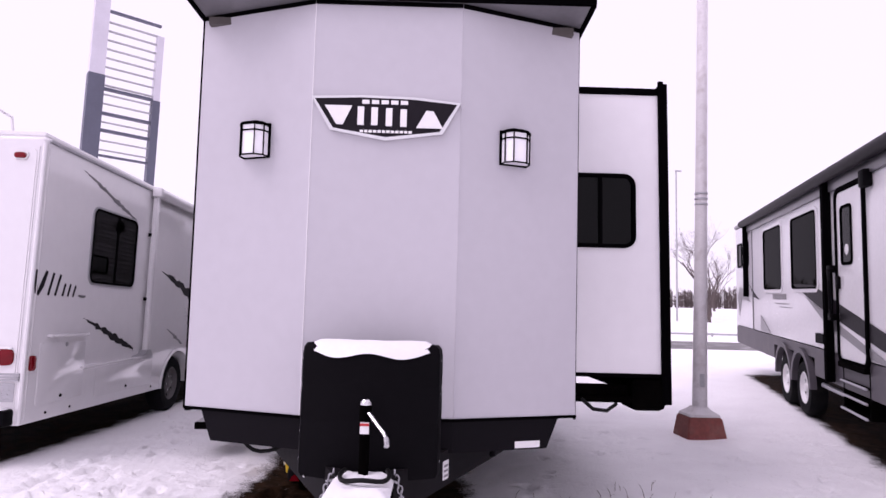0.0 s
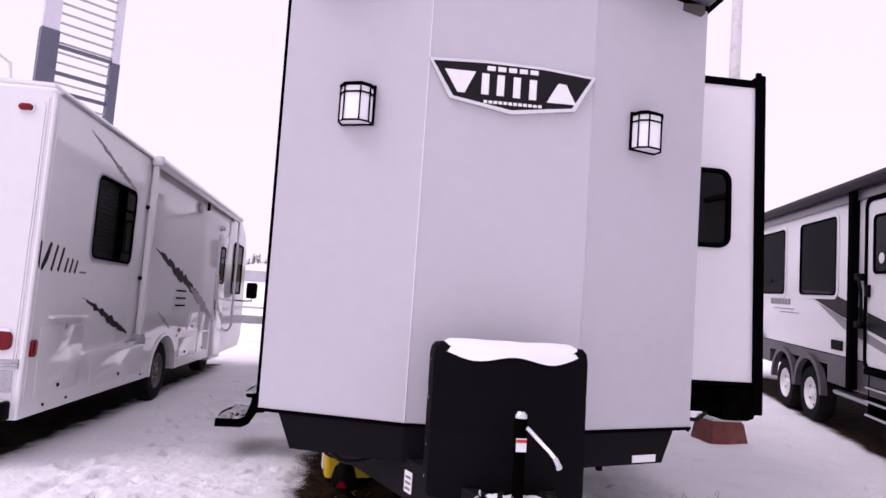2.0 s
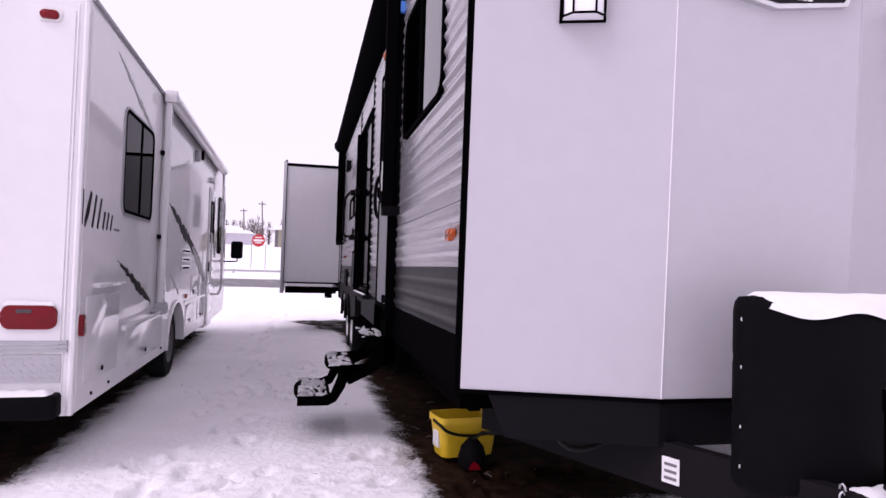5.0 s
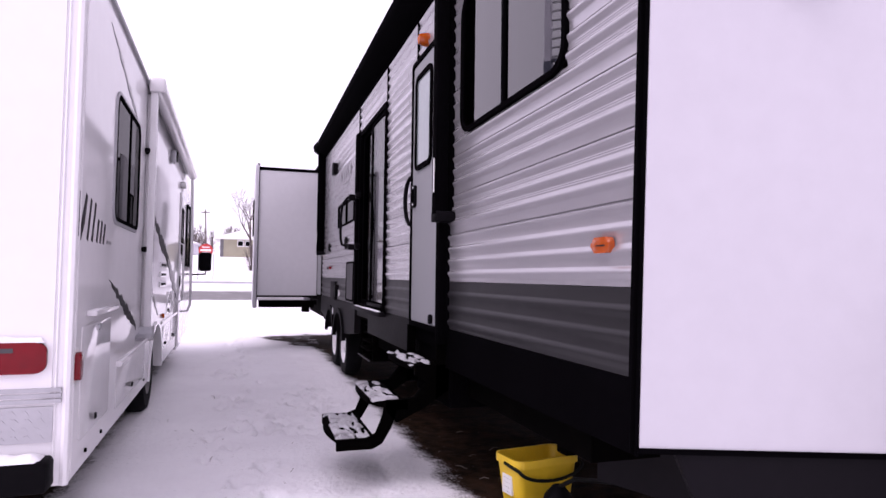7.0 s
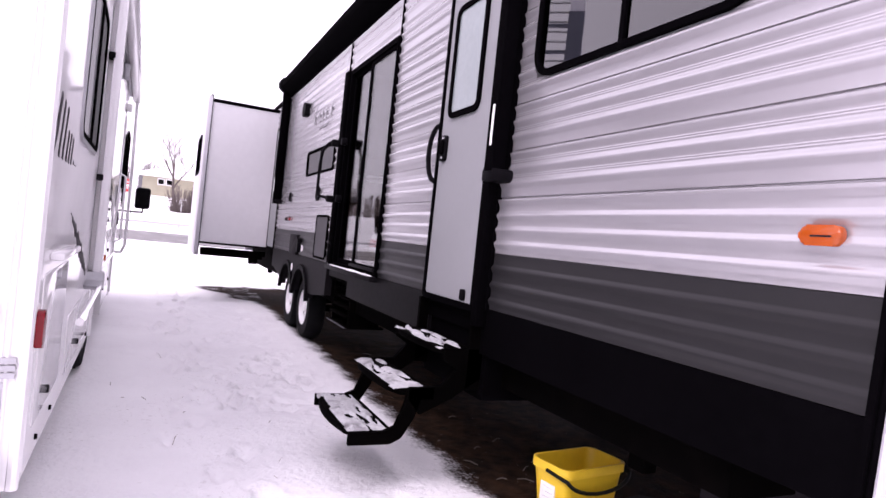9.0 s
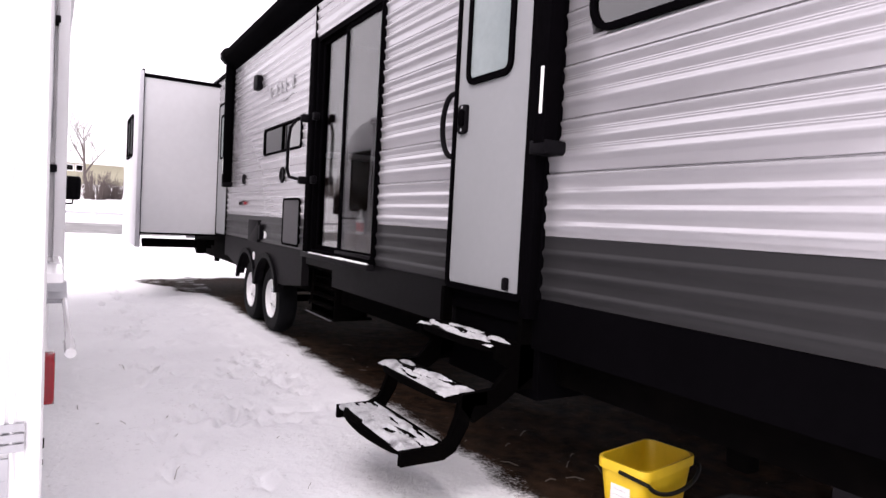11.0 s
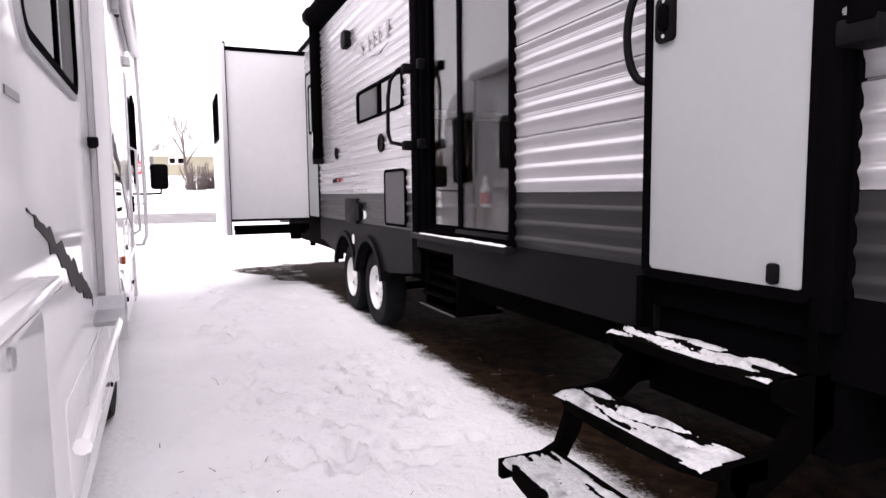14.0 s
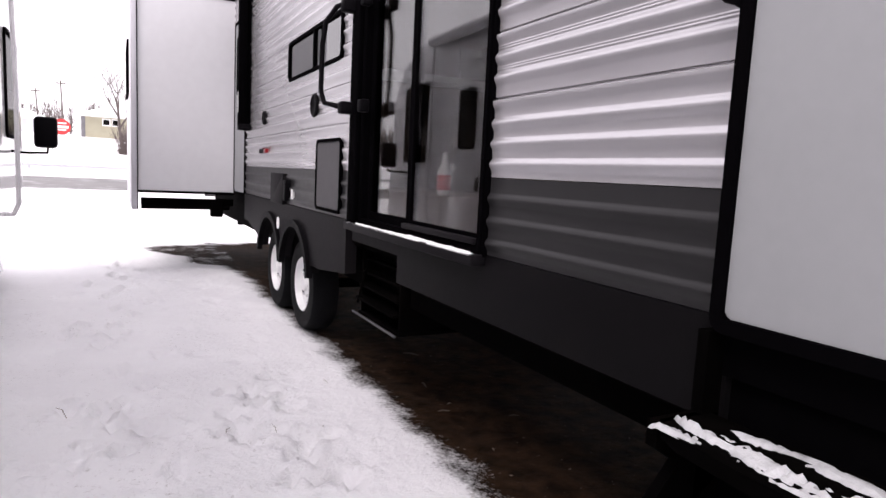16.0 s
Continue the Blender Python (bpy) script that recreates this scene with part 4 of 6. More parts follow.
cover = part("tank_cover", b, BLACK_PLASTIC, trailer, "black moulded gas tank cover topped with snow")
b = bmesh.new()
G = {}
for i_ in range(31):
    for j_ in range(13):
        x = -0.355 + 0.71 * i_ / 30
        yf = 3.69 + 0.115 * (abs(x) / 0.355) ** 2.2
        y = yf + (3.9 - yf) * j_ / 12
        e = min(i_ / 3, (30 - i_) / 3, j_ / 5, (12 - j_) / 2)
        G[i_, j_] = b.verts.new((x, y, 1.172 + lip(x) + (0.068 - lip(x)) * max(min(e, 1), 0) ** 0.6 + 0.005 * noise.noise((x * 8, y * 8, 0))))
for i_ in range(30):
    for j_ in range(12):
        b.faces.new((G[i_, j_], G[i_ + 1, j_], G[i_ + 1, j_ + 1], G[i_, j_ + 1]))
part("snow_cap", b, SNOWCAP, cover, "cap of fresh snow")
for s in (-1, 1):
    for zz in (1.14, 0.97, 0.76, 0.62):
        part("clip", box(s * 0.366 - 0.006, s * 0.366 + 0.006, 3.83, 3.86, zz - 0.008, zz + 0.008, 0.003), CHROME, cover)
jack = part("tongue_jack", lathe([(0.5, 0.0), (0.5, 0.025), (0.86, 0.025), (0.86, 0.03), (0.935, 0.03), (0.935, 0.0)], (0, 3.574, 0), (0, 0, 1), 20), BLACK_STEEL, trailer, "black tongue jack with a bright crank")
part("cap", lathe([(0.935, 0.03), (0.95, 0.027), (0.962, 0.018), (0.966, 0)], (0, 3.574, 0), (0, 0, 1), 16), CHROME, jack)
part("crank", tube([(0.02, 3.54, 0.9), (0.1, 3.47, 0.82), (0.115, 3.44, 0.8)], 0.009, 8), CHROME, jack, "bright crank")
part("crank_grip", tube([(0.115, 3.44, 0.8), (0.12, 3.4, 0.775)], 0.013, 10), CHROME, jack)
part("sticker", plate(Plane((0, 3.549, 0), (1, 0, 0), (0, -1, 0)), rounded(-0.022, 0.022, 0.8, 0.855), 0.0, 0.003), LABEL_WHITE, jack)
part("sticker_band", plate(Plane((0, 3.546, 0), (1, 0, 0), (0, -1, 0)), rounded(-0.022, 0.022, 0.838, 0.85), 0.0, 0.003), LABEL_RED, jack)
for s in (-1, 1):
    bm_ = bmesh.new()
    p, q = Vector((s * 0.868, 5.3, 0)), Vector((s * 0.03, 3.4, 0))
    d = (q - p).normalized()
    sd = Vector((-d.y, d.x, 0)) * 0.03
    vs = [bm_.verts.new(v + Vector((0, 0, z))) for v in (p + sd, p - sd, q - sd, q + sd) for z in (0.4, 0.6)]
    for f in ((0, 2, 4, 6), (1, 7, 5, 3), (0, 1, 3, 2), (2, 3, 5, 4), (4, 5, 7, 6), (6, 7, 1, 0)):
        bm_.faces.new([vs[k] for k in f])
    beam = part("tongue_beam", bm_, CHARCOAL, trailer, "charcoal A-frame tongue beam")
    nrm = Vector((sd.x, sd.y, 0)).normalized() * (1 if sd.y * 1 < 0 else -1)
    lp = Plane(p + d * 1.2 + nrm * 0.03, d, nrm)
    part("label", plate(lp, rounded(-0.04, 0.04, 0.44, 0.545, 0.004), 0.001, 0.004), LABEL_WHITE, beam, "white paper label")
    for k in range(3):
        part("label_print", plate(lp, rounded(-0.028, 0.028, 0.455 + 0.028 * k, 0.467 + 0.028 * k), 0.004, 0.0055), DECAL_GREY, beam)
coupler = part("coupler", plate(Plane((0, 0, 0), (1, 0, 0), (0, 0, 1), (0, 1, 0)), [(-0.15, 3.62), (-0.13, 3.4), (-0.05, 3.16), (0, 3.13), (0.05, 3.16), (0.13, 3.4), (0.15, 3.62)], 0.42, 0.58, bevel=0.02), BLACK_STEEL, trailer, "black coupler with snow on it")
part("snow_cap", snow_patch(-0.15, 0.15, 3.22, 3.66, 0.575, 0.045, 0.02, -2.0, 2.0), SNOWCAP, coupler, "lump of snow")
loop = [(0.02 + 0.115 * math.cos(radians(a)), 3.46 + 0.13 * math.sin(radians(a)), 0.63 + 0.008 * math.sin(radians(a * 3))) for a in range(150, 400, 12)]
part("cable_loop", tube(loop, 0.011, 8), CABLE, coupler, "black breakaway cable")
for s in (-1, 1):
    chain = part("safety_chain", tube([(s * 0.15, 3.6, 0.57), (s * 0.165, 3.5, 0.59)], 0.005, 6), GALV, coupler, "galvanised safety chain")
    for k in range(12):
        f = k / 11
        c = Vector((s * (0.15 + 0.04 * math.sin(f * 3.1)), 3.62 - 0.12 * f, 0.6 - 0.24 * f))
        ax = Vector((0.012, 0, 0)) if k % 2 else Vector((0, 0.012, 0))
        part("link", tube([c + ax * math.cos(t_ * math.pi / 4) + Vector((0, 0, 0.02)) * math.sin(t_ * math.pi / 4) for t_ in range(8)], 0.004, 5, closed=True), GALV, chain)
part("cable", tube([(-0.44, 4.4, 0.62), (-0.52, 4.4, 0.6), (-0.57, 4.4, 0.57), (-0.62, 4.4, 0.547), (-0.67, 4.4, 0.533), (-0.72, 4.4, 0.528), (-0.765, 4.4, 0.537), (-0.8, 4.4, 0.56), (-0.83, 4.4, 0.595), (-0.84, 4.4, 0.63)], 0.012, 8), CABLE, trailer, "black cable hanging in a loop")
part("cable", tube([(-0.45, 4.6, 0.56), (-0.55, 5.0, 0.42), (-0.66, 5.4, 0.33), (-0.75, 5.75, 0.25), (-0.78, 5.86, 0.18)], 0.012, 8), CABLE, trailer)
part("plate_tag", plate(FACET_R, rounded(0.25, 0.42, 0.59, 0.63), -0.01, -0.006), LABEL_WHITE, trailer)
part("drain_stub", tube([(0.72, 4.55, 0.6), (0.72, 4.55, 0.5)], 0.02, 10), BLACK_PLASTIC, trailer)

# name plate: dark shield with a bright rim and plain bars where the lettering is
shield = [(-0.456, 2.682), (-0.156, 2.696), (0.174, 2.69), (0.451, 2.662), (0.344, 2.468), (-0.001, 2.42), (-0.336, 2.478)]
cx, cz = 0.0, 2.575
sh = part("name_plate", plate(NOSE, shield, 0.0, 0.03), CHROME, trailer, "dark shield-shaped name plate with a bright rim")
part("field", plate(NOSE, [(cx + (x - cx) * 0.945, cz + (z - cz) * 0.86) for x, z in shield], 0.03, 0.034), DECAL_DARK, sh)
for a0, a1, b0, b1 in ((-0.145, 0.145, 2.64, 2.664), (-0.155, 0.165, 2.465, 2.48)):
    n_ = 5 if b0 > 2.6 else 12
    for k in range(n_):
        w_ = (a1 - a0) / n_
        part("bar", plate(NOSE, rounded(a0 + w_ * k, a0 + w_ * (k + 0.75), b0, b1), 0.034, 0.038), LABEL_WHITE, sh)
for strokes in ([(-0.39, 2.665), (-0.22, 2.665), (-0.275, 2.545), (-0.315, 2.545)], [(-0.185, 2.545), (-0.145, 2.545), (-0.145, 2.66), (-0.185, 2.66)], [(-0.1, 2.545), (-0.06, 2.545), (-0.06, 2.658), (-0.1, 2.658)],
                [(-0.01, 2.542), (0.03, 2.542), (0.03, 2.655), (-0.01, 2.655)], [(0.08, 2.54), (0.12, 2.54), (0.12, 2.65), (0.08, 2.65)], [(0.18, 2.535), (0.345, 2.535), (0.285, 2.642), (0.24, 2.645)]):
    part("bar", plate(NOSE, [(0.009 + 0.972 * x, 0.036 + 0.972 * z) for x, z in strokes], 0.034, 0.039), LABEL_WHITE, sh)


# wall lanterns on the nose
def lantern(pl, a, z):
    """Half-hexagon lantern: back plate, cap, glass box and bars."""
    lan = part("wall_lantern", plate(pl, rounded(a - 0.095, a + 0.095, z - 0.108, z + 0.108), 0.0, 0.012), BLACK_TRIM, trailer, "black-framed lantern with frosted glass")
    prof = [(-0.09, 0.012), (-0.085, 0.06), (-0.045, 0.1), (0.045, 0.1), (0.085, 0.06), (0.09, 0.012)]
    b1 = bmesh.new()
    lo = [b1.verts.new(pl.at(a + u * 0.93, z - 0.1, d * 0.95)) for u, d in prof]
    hi = [b1.verts.new(pl.at(a + u * 0.93, z + 0.085, d * 0.95)) for u, d in prof]
    for k in range(5):
        b1.faces.new((lo[k], lo[k + 1], hi[k + 1], hi[k]))
    b1.faces.new(lo)
    b1.faces.new(hi)
    part("glass", b1, LAMP_GLASS, lan, "frosted glass", smooth=False)
    b2 = bmesh.new()
    rings_ = [[b2.verts.new(pl.at(a + u * s, z + zz, d * s + 0.0)) for u, d in prof] for zz, s in ((0.083, 1.07), (0.096, 1.07), (0.111, 0.75))]
    for r0, r1 in zip(rings_, rings_[1:]):
        for k in range(5):
            b2.faces.new((r0[k], r0[k + 1], r1[k + 1], r1[k]))
    b2.faces.new(rings_[0])
    b2.faces.new(rings_[-1])
    part("cap", b2, BLACK_TRIM, lan)
    for zz in (-0.103, 0.048):
        part("band", tube([pl.at(a + u, z + zz, d) for u, d in prof], 0.005, 6), BLACK_TRIM, lan)
    for u, d in prof[1:5]:
        part("bar", tube([pl.at(a + u, z - 0.103, d), pl.at(a + u, z + 0.085, d)], 0.0045, 6), BLACK_TRIM, lan)


lantern(FACET_L, 0.452, 2.435)
lantern(FACET_R, 0.473, 2.43)

# ---------------------------------------------------------------- white motorhome
MX, MY0, MY1 = -3.26, 5.98, 14.65
MS = Plane((MX, 0, 0), (0, 1, 0), (1, 0, 0))
MR = Plane((0, MY0, 0), (1, 0, 0), (0, -1, 0))
mh = thing("motorhome", (-4.5, 9.8, 0), "white motorhome with dark grey brush-stroke decals", "motorhome")
side = [(MY0, 0.36)] + [(9.4 + 0.5 * math.cos(radians(a)), 0.36 + 0.47 * math.sin(radians(a))) for a in range(180, -1, -15)]
side += [(11.9, 0.36), (11.9, 0.3), (12.75, 0.3), (12.75, 0.36), (14.4, 0.4), (MY1, 0.6), (MY1, 1.3), (14.5, 2.35), (14.2, 2.75), (13.8, 2.92), (MY0, 2.92)]
b = bmesh.new()
near = [b.verts.new((MX, y, z)) for y, z in side]
far = [b.verts.new((MX - 2.44, y, z)) for y, z in side]
nf = b.faces.new(near)
b.faces.new(far[::-1])
for k in range(len(side)):
    b.faces.new((near[k], far[k], far[(k + 1) % len(side)], near[(k + 1) % len(side)]))
edges = [e for e in nf.edges if all(v.co.z > 2.4 for v in e.verts)] + [e for e in b.edges if all(abs(v.co.y - MY0) < 1e-4 for v in e.verts) and max(v.co.z for v in e.verts) > 2]
bmesh.ops.bevel(b, geom=edges, offset=0.045, segments=4, affect="EDGES", profile=0.5)
mbody = part("body", b, WHITE_GELCOAT, mh, "glossy white body")
part("roof", box(MX - 2.36, MX - 0.08, MY0 + 0.12, 13.6, 2.92, 3.0, 0.04), WHITE_GELCOAT, mh)
part("snow_layer", snow_patch(MX - 2.3, MX - 0.12, MY0 + 0.2, 12.7, 2.995, 0.05, 0.12, -2, 4), SNOWCAP, mh)
part("roof_vent", box(-4.3, -3.75, 9.3, 9.8, 3.0, 3.15, 0.04), WHITE_GELCOAT, mh)
ladder = part("ladder", tube([(-3.92, 5.88, 0.95), (-3.92, 5.88, 3.08), (-3.92, 6.0, 3.19), (-3.88, 6.15, 3.23), (-3.83, 6.34, 3.19), (-3.82, 6.38, 2.98)], 0.014, 8), WHITE_GELCOAT, mh, "white tubular rear ladder")
part("rail", tube([(-4.36, 5.88, 0.95), (-4.36, 5.88, 3.08), (-4.36, 6.0, 3.19), (-4.4, 6.15, 3.23), (-4.44, 6.34, 3.19), (-4.45, 6.38, 2.98)], 0.014, 8), WHITE_GELCOAT, ladder)
for zz in (1.04, 1.37, 1.69, 2.02, 2.35, 2.67):
    part("rung", tube([(-4.36, 5.88, zz), (-3.92, 5.88, zz)], 0.012, 8), WHITE_GELCOAT, ladder)
for zz in (1.1, 1.58, 2.5):
    for xx in (-4.36, -3.92):
        part("standoff", tube([(xx, 5.88, zz), (xx, 5.97, zz)], 0.013, 8), GALV, ladder)
part("gutter", box(MX - 0.02, MX + 0.02, MY0 + 0.05, 13.1, 2.87, 2.9, 0.006), GALV, mh, "grey drip rail")
part("corner_moulding", tube([(MX - 0.012, MY0 + 0.012, 0.36), (MX - 0.012, MY0 + 0.012, 2.86)], 0.02, 8), WHITE_GELCOAT, mh)
for p_ in ((MX - 0.055, MY0 - 0.002), (MX + 0.001, MY0 + 0.06)):
    part("seam_moulding", tube([(p_[0], p_[1], 0.4), (p_[0], p_[1], 2.82)], 0.007, 6), WHITE_GELCOAT, mh)
part("belt_moulding", plate(MS, rounded(8.36, 8.86, 0.795, 0.825), 0.0, 0.014), WHITE_GELCOAT, mh)
part("belt_moulding", plate(MS, rounded(9.92, 11.85, 0.79, 0.82), 0.0, 0.014), WHITE_GELCOAT, mh)
window(mh, MS, 6.89, 7.88, 1.645, 2.43, 0.09, (7.42,), w=0.024, proud=0.014)
part("window_surround", ring(MS, *inset(6.87, 7.9, 1.625, 2.45, 0.02, 0.11), 0.0, 0.012), GALV, mh, "grey window moulding")
# hatches with edges
for a0, a1, b0, b1 in ((6.18, 6.95, 0.5, 1.06), (7.2, 8.6, 0.45, 0.76), (10.05, 10.75, 0.5, 0.76), (10.4, 10.95, 0.86, 1.12), (11.05, 11.75, 0.5, 1.12)):
    h_ = part("compartment_door", plate(MS, rounded(a0, a1, b0, b1, 0.03), 0.0, 0.004, bevel=0.0015), WHITE_GELCOAT, mh, "white compartment door")
    part("lock", lathe([(0, 0.018), (0.008, 0.016), (0.008, 0)], (MX + 0.004, (a0 + a1) / 2, b0 + 0.05), (1, 0, 0), 12), BLACK_PLASTIC, h_)
part("hatch_bar", box(MX, MX + 0.05, 6.27, 6.92, 1.105, 1.135, 0.008), WHITE_GELCOAT, mh)
part("hatch_lock", lathe([(0, 0.022), (0.012, 0.02), (0.012, 0)], (MX, 6.6, 1.03), (1, 0, 0), 12), GALV, mh)
part("side_marker", plate(MS, rounded(6.03, 6.1, 0.82, 0.95, 0.02), 0.004, 0.03, bevel=0.008), RED_LENS, mh, "red side marker")
part("marker_base", plate(MS, rounded(6.018, 6.112, 0.8, 0.97, 0.025), 0.0, 0.006), LABEL_WHITE, mh)
part("side_marker", plate(MS, rounded(9.98, 10.06, 0.85, 0.9, 0.01), 0.0, 0.025), AMBER, mh)
for yy in (6.35, 6.75, 8.6):
    part("skirt_bolt", lathe([(0, 0.012), (0.01, 0.01), (0.01, 0)], (MX, yy, 0.42), (1, 0, 0), 10), BLACK_STEEL, mh)
wheel(mh, 9.4, 0.38, 0.38, MX - 0.05, 1, rim_mat=RIM_DULL)
wheel(mh, 12.95, 0.38, 0.38, MX - 0.3, 1, rim_mat=RIM_DULL)
part("wheel_well", box(MX - 0.5, MX - 0.32, 8.85, 9.95, 0.3, 0.9), BLACK_TRIM, mh)
part("underbody", box(MX - 2.3, MX - 0.25, MY0 + 0.3, 13.3, 0.3, 0.45), BLACK_STEEL, mh)
part("arch_trim", plate(MS, [(9.4 + 0.53 * math.cos(radians(a)), 0.36 + 0.5 * math.sin(radians(a))) for a in range(0, 181, 12)] + [(9.4 + 0.5 * math.cos(radians(a)), 0.36 + 0.47 * math.sin(radians(a))) for a in range(180, -1, -12)], 0.0, 0.02), WHITE_GELCOAT, mh)
# awning along the roof edge with its two arms
ma = part("awning", lathe([(8.2, 0.0), (8.2, 0.065), (13.1, 0.065), (13.1, 0)], (MX + 0.08, 0, 2.86), (0, 1, 0), 16), WHITE_GELCOAT, mh, "white rolled awning with white arms")
part("end_cap", box(MX + 0.02, MX + 0.14, 8.17, 8.24, 2.8, 2.92, 0.02), WHITE_GELCOAT, ma)
part("arm", box(MX + 0.03, MX + 0.085, 8.2, 8.27, 0.86, 2.85, 0.008), WHITE_GELCOAT, ma)
part("stay_rod", tube([(MX + 0.085, 6.86, 0.8), (MX + 0.085, 6.98, 0.802), (MX + 0.088, 8.2, 0.825)], 0.013, 8), WHITE_GELCOAT, ma, "white stay rod folded along the side")
part("rod_end", tube([(MX + 0.085, 6.76, 0.8), (MX + 0.085, 6.98, 0.802)], 0.019, 8), WHITE_GELCOAT, ma)
part("arm", box(MX + 0.0, MX + 0.03, 8.28, 8.33, 0.9, 2.8, 0.006), WHITE_GELCOAT, ma)
part("arm_foot", plate(Plane((MX, 0, 0), (0, 1, 0), (1, 0, 0)), [(8.0, 0.83), (8.06, 0.8), (8.3, 0.79), (8.36, 0.8), (8.36, 0.83), (8.3, 0.9), (8.2, 0.9), (8.16, 0.85)], 0.0, 0.1), GALV, ma, "grey cast foot of the awning arm")
part("arm", tube([(MX + 0.08, 13.05, 2.82), (MX + 0.1, 13.05, 1.9), (MX + 0.1, 13.05, 0.86), (MX + 0.06, 13.05, 0.76), (MX, 13.05, 0.76)], 0.02, 8), WHITE_GELCOAT, ma)
for zz in (1.5, 2.3):
    part("arm_clip", box(MX, MX + 0.04, 8.19, 8.34, zz, zz + 0.04, 0.006), BLACK_PLASTIC, ma)
# entry door, cab window, mirror, vents
mdoor = part("entry_door", plate(MS, rounded(11.9, 12.62, 0.34, 2.45, 0.06), 0.0, 0.014, bevel=0.006), WHITE_GELCOAT, mh, "white entry door with a narrow window")
part("window_frame", ring(MS, *inset(12.06, 12.44, 1.6, 2.25, 0.03, 0.06), 0.012, 0.026), BLACK_TRIM, mdoor)
g = part("pane", plate(MS, rounded(12.09, 12.41, 1.63, 2.22, 0.04), 0.014, 0.018), DARK_GLASS, mdoor, smooth=False)
part("door_latch", box(MX + 0.012, MX + 0.03, 11.95, 12.02, 1.15, 1.3, 0.006), BLACK_PLASTIC, mdoor)
part("door_grab", tube([(MX + 0.01, 11.82, 0.95), (MX + 0.07, 11.82, 0.98), (MX + 0.07, 11.82, 1.72), (MX + 0.01, 11.82, 1.75)], 0.014, 8), WHITE_GELCOAT, mh)
window(mh, MS, 13.2, 14.1, 1.45, 2.43, 0.08, (), w=0.03)
part("porch_light", box(MX, MX + 0.06, 11.95, 12.1, 2.52, 2.6, 0.012), LABEL_WHITE, mh)
part("side_lamp", box(MX, MX + 0.05, 10.36, 10.5, 2.6, 2.74, 0.012), GALV, mh)
part("side_lamp", box(MX, MX + 0.03, 10.9, 10.98, 2.7, 2.82, 0.006), BLACK_PLASTIC, mh)
for k, zz in enumerate((1.22, 1.32, 1.42)):
    v_ = part("vent_slot", plate(MS, rounded(9.6, 10.2, zz - 0.028, zz + 0.028, 0.01), 0.0, 0.012), WHITE_GELCOAT, mh)
    part("slot", plate(MS, rounded(9.66, 10.14, zz - 0.014, zz + 0.01), 0.012, 0.014), BLACK_TRIM, v_)
mirror = part("mirror_arm", tube([(MX - 0.01, 13.6, 1.33), (MX + 0.08, 13.9, 1.32), (MX + 0.27, 14.05, 1.33), (MX + 0.28, 14.05, 1.42)], 0.013, 8), BLACK_STEEL, mh, "black mirror arm")
part("mirror_head", box(MX + 0.155, MX + 0.365, 13.98, 14.1, 1.38, 1.7, 0.04), BLACK_PLASTIC, mirror, "black mirror housing")


def brush(pl, a0, b0, a1, b1, w, seed, mat, d):
    """A torn brush stroke from one point to another, thin at its start."""
    p, q = Vector((a0, b0)), Vector((a1, b1))
    t = (q - p).normalized()
    s = Vector((-t.y, t.x))
    rnd = random.Random(seed)
    up, lo = [], []
    n_ = 26
    for k in range(n_ + 1):
        f = k / n_
        ww = w * math.sin(min(f * 1.15, 1) * math.pi * 0.9) ** 0.7 * (0.55 + 0.45 * f) + 0.003
        c = p + (q - p) * f
        u_, l_ = c + s * ww * rnd.uniform(0.3, 1.25), c - s * ww * rnd.uniform(0.25, 1.2)
        up.append((u_.x, u_.y))
        lo.append((l_.x + (rnd.uniform(0, 0.04) if k % 2 else 0), l_.y))
    return part("decal", plate(pl, up + lo[::-1], d, d + 0.002), mat, mh, "dark brush-stroke decal")


brush(MS, 6.64, 2.76, 7.85, 2.44, 0.035, 1, DECAL_GREY, 0.001)
brush(MS, 6.86, 1.28, 8.02, 0.92, 0.055, 2, DECAL_DARK, 0.001)
brush(MS, 8.68, 1.9, 10.9, 1.36, 0.10, 3, DECAL_DARK, 0.001)
brush(MS, 10.3, 1.5, 11.85, 1.02, 0.12, 4, DECAL_GREY, 0.004)
brush(MS, 8.98, 1.14, 9.55, 0.92, 0.035, 5, DECAL_GREY, 0.001)
# script mark as plain slanted strokes
for pts, w_ in (([(6.03, 1.71), (6.02, 1.6), (6.04, 1.5)], 0.036), ([(6.18, 1.71), (6.12, 1.58), (6.06, 1.49)], 0.036), ([(6.29, 1.7), (6.22, 1.49)], 0.032), ([(6.4, 1.69), (6.33, 1.49)], 0.032),
                ([(6.49, 1.61), (6.45, 1.49)], 0.03), ([(6.58, 1.61), (6.54, 1.49)], 0.028), ([(6.67, 1.6), (6.63, 1.49)], 0.028)):
    part("script_stroke", ribbon(MS, pts, 1.6 * w_, 0.001, 0.003), DECAL_DARK, mh)
part("script_bar", plate(MS, rounded(6.73, 6.86, 1.495, 1.512), 0.001, 0.004), DECAL_GREY, mh)
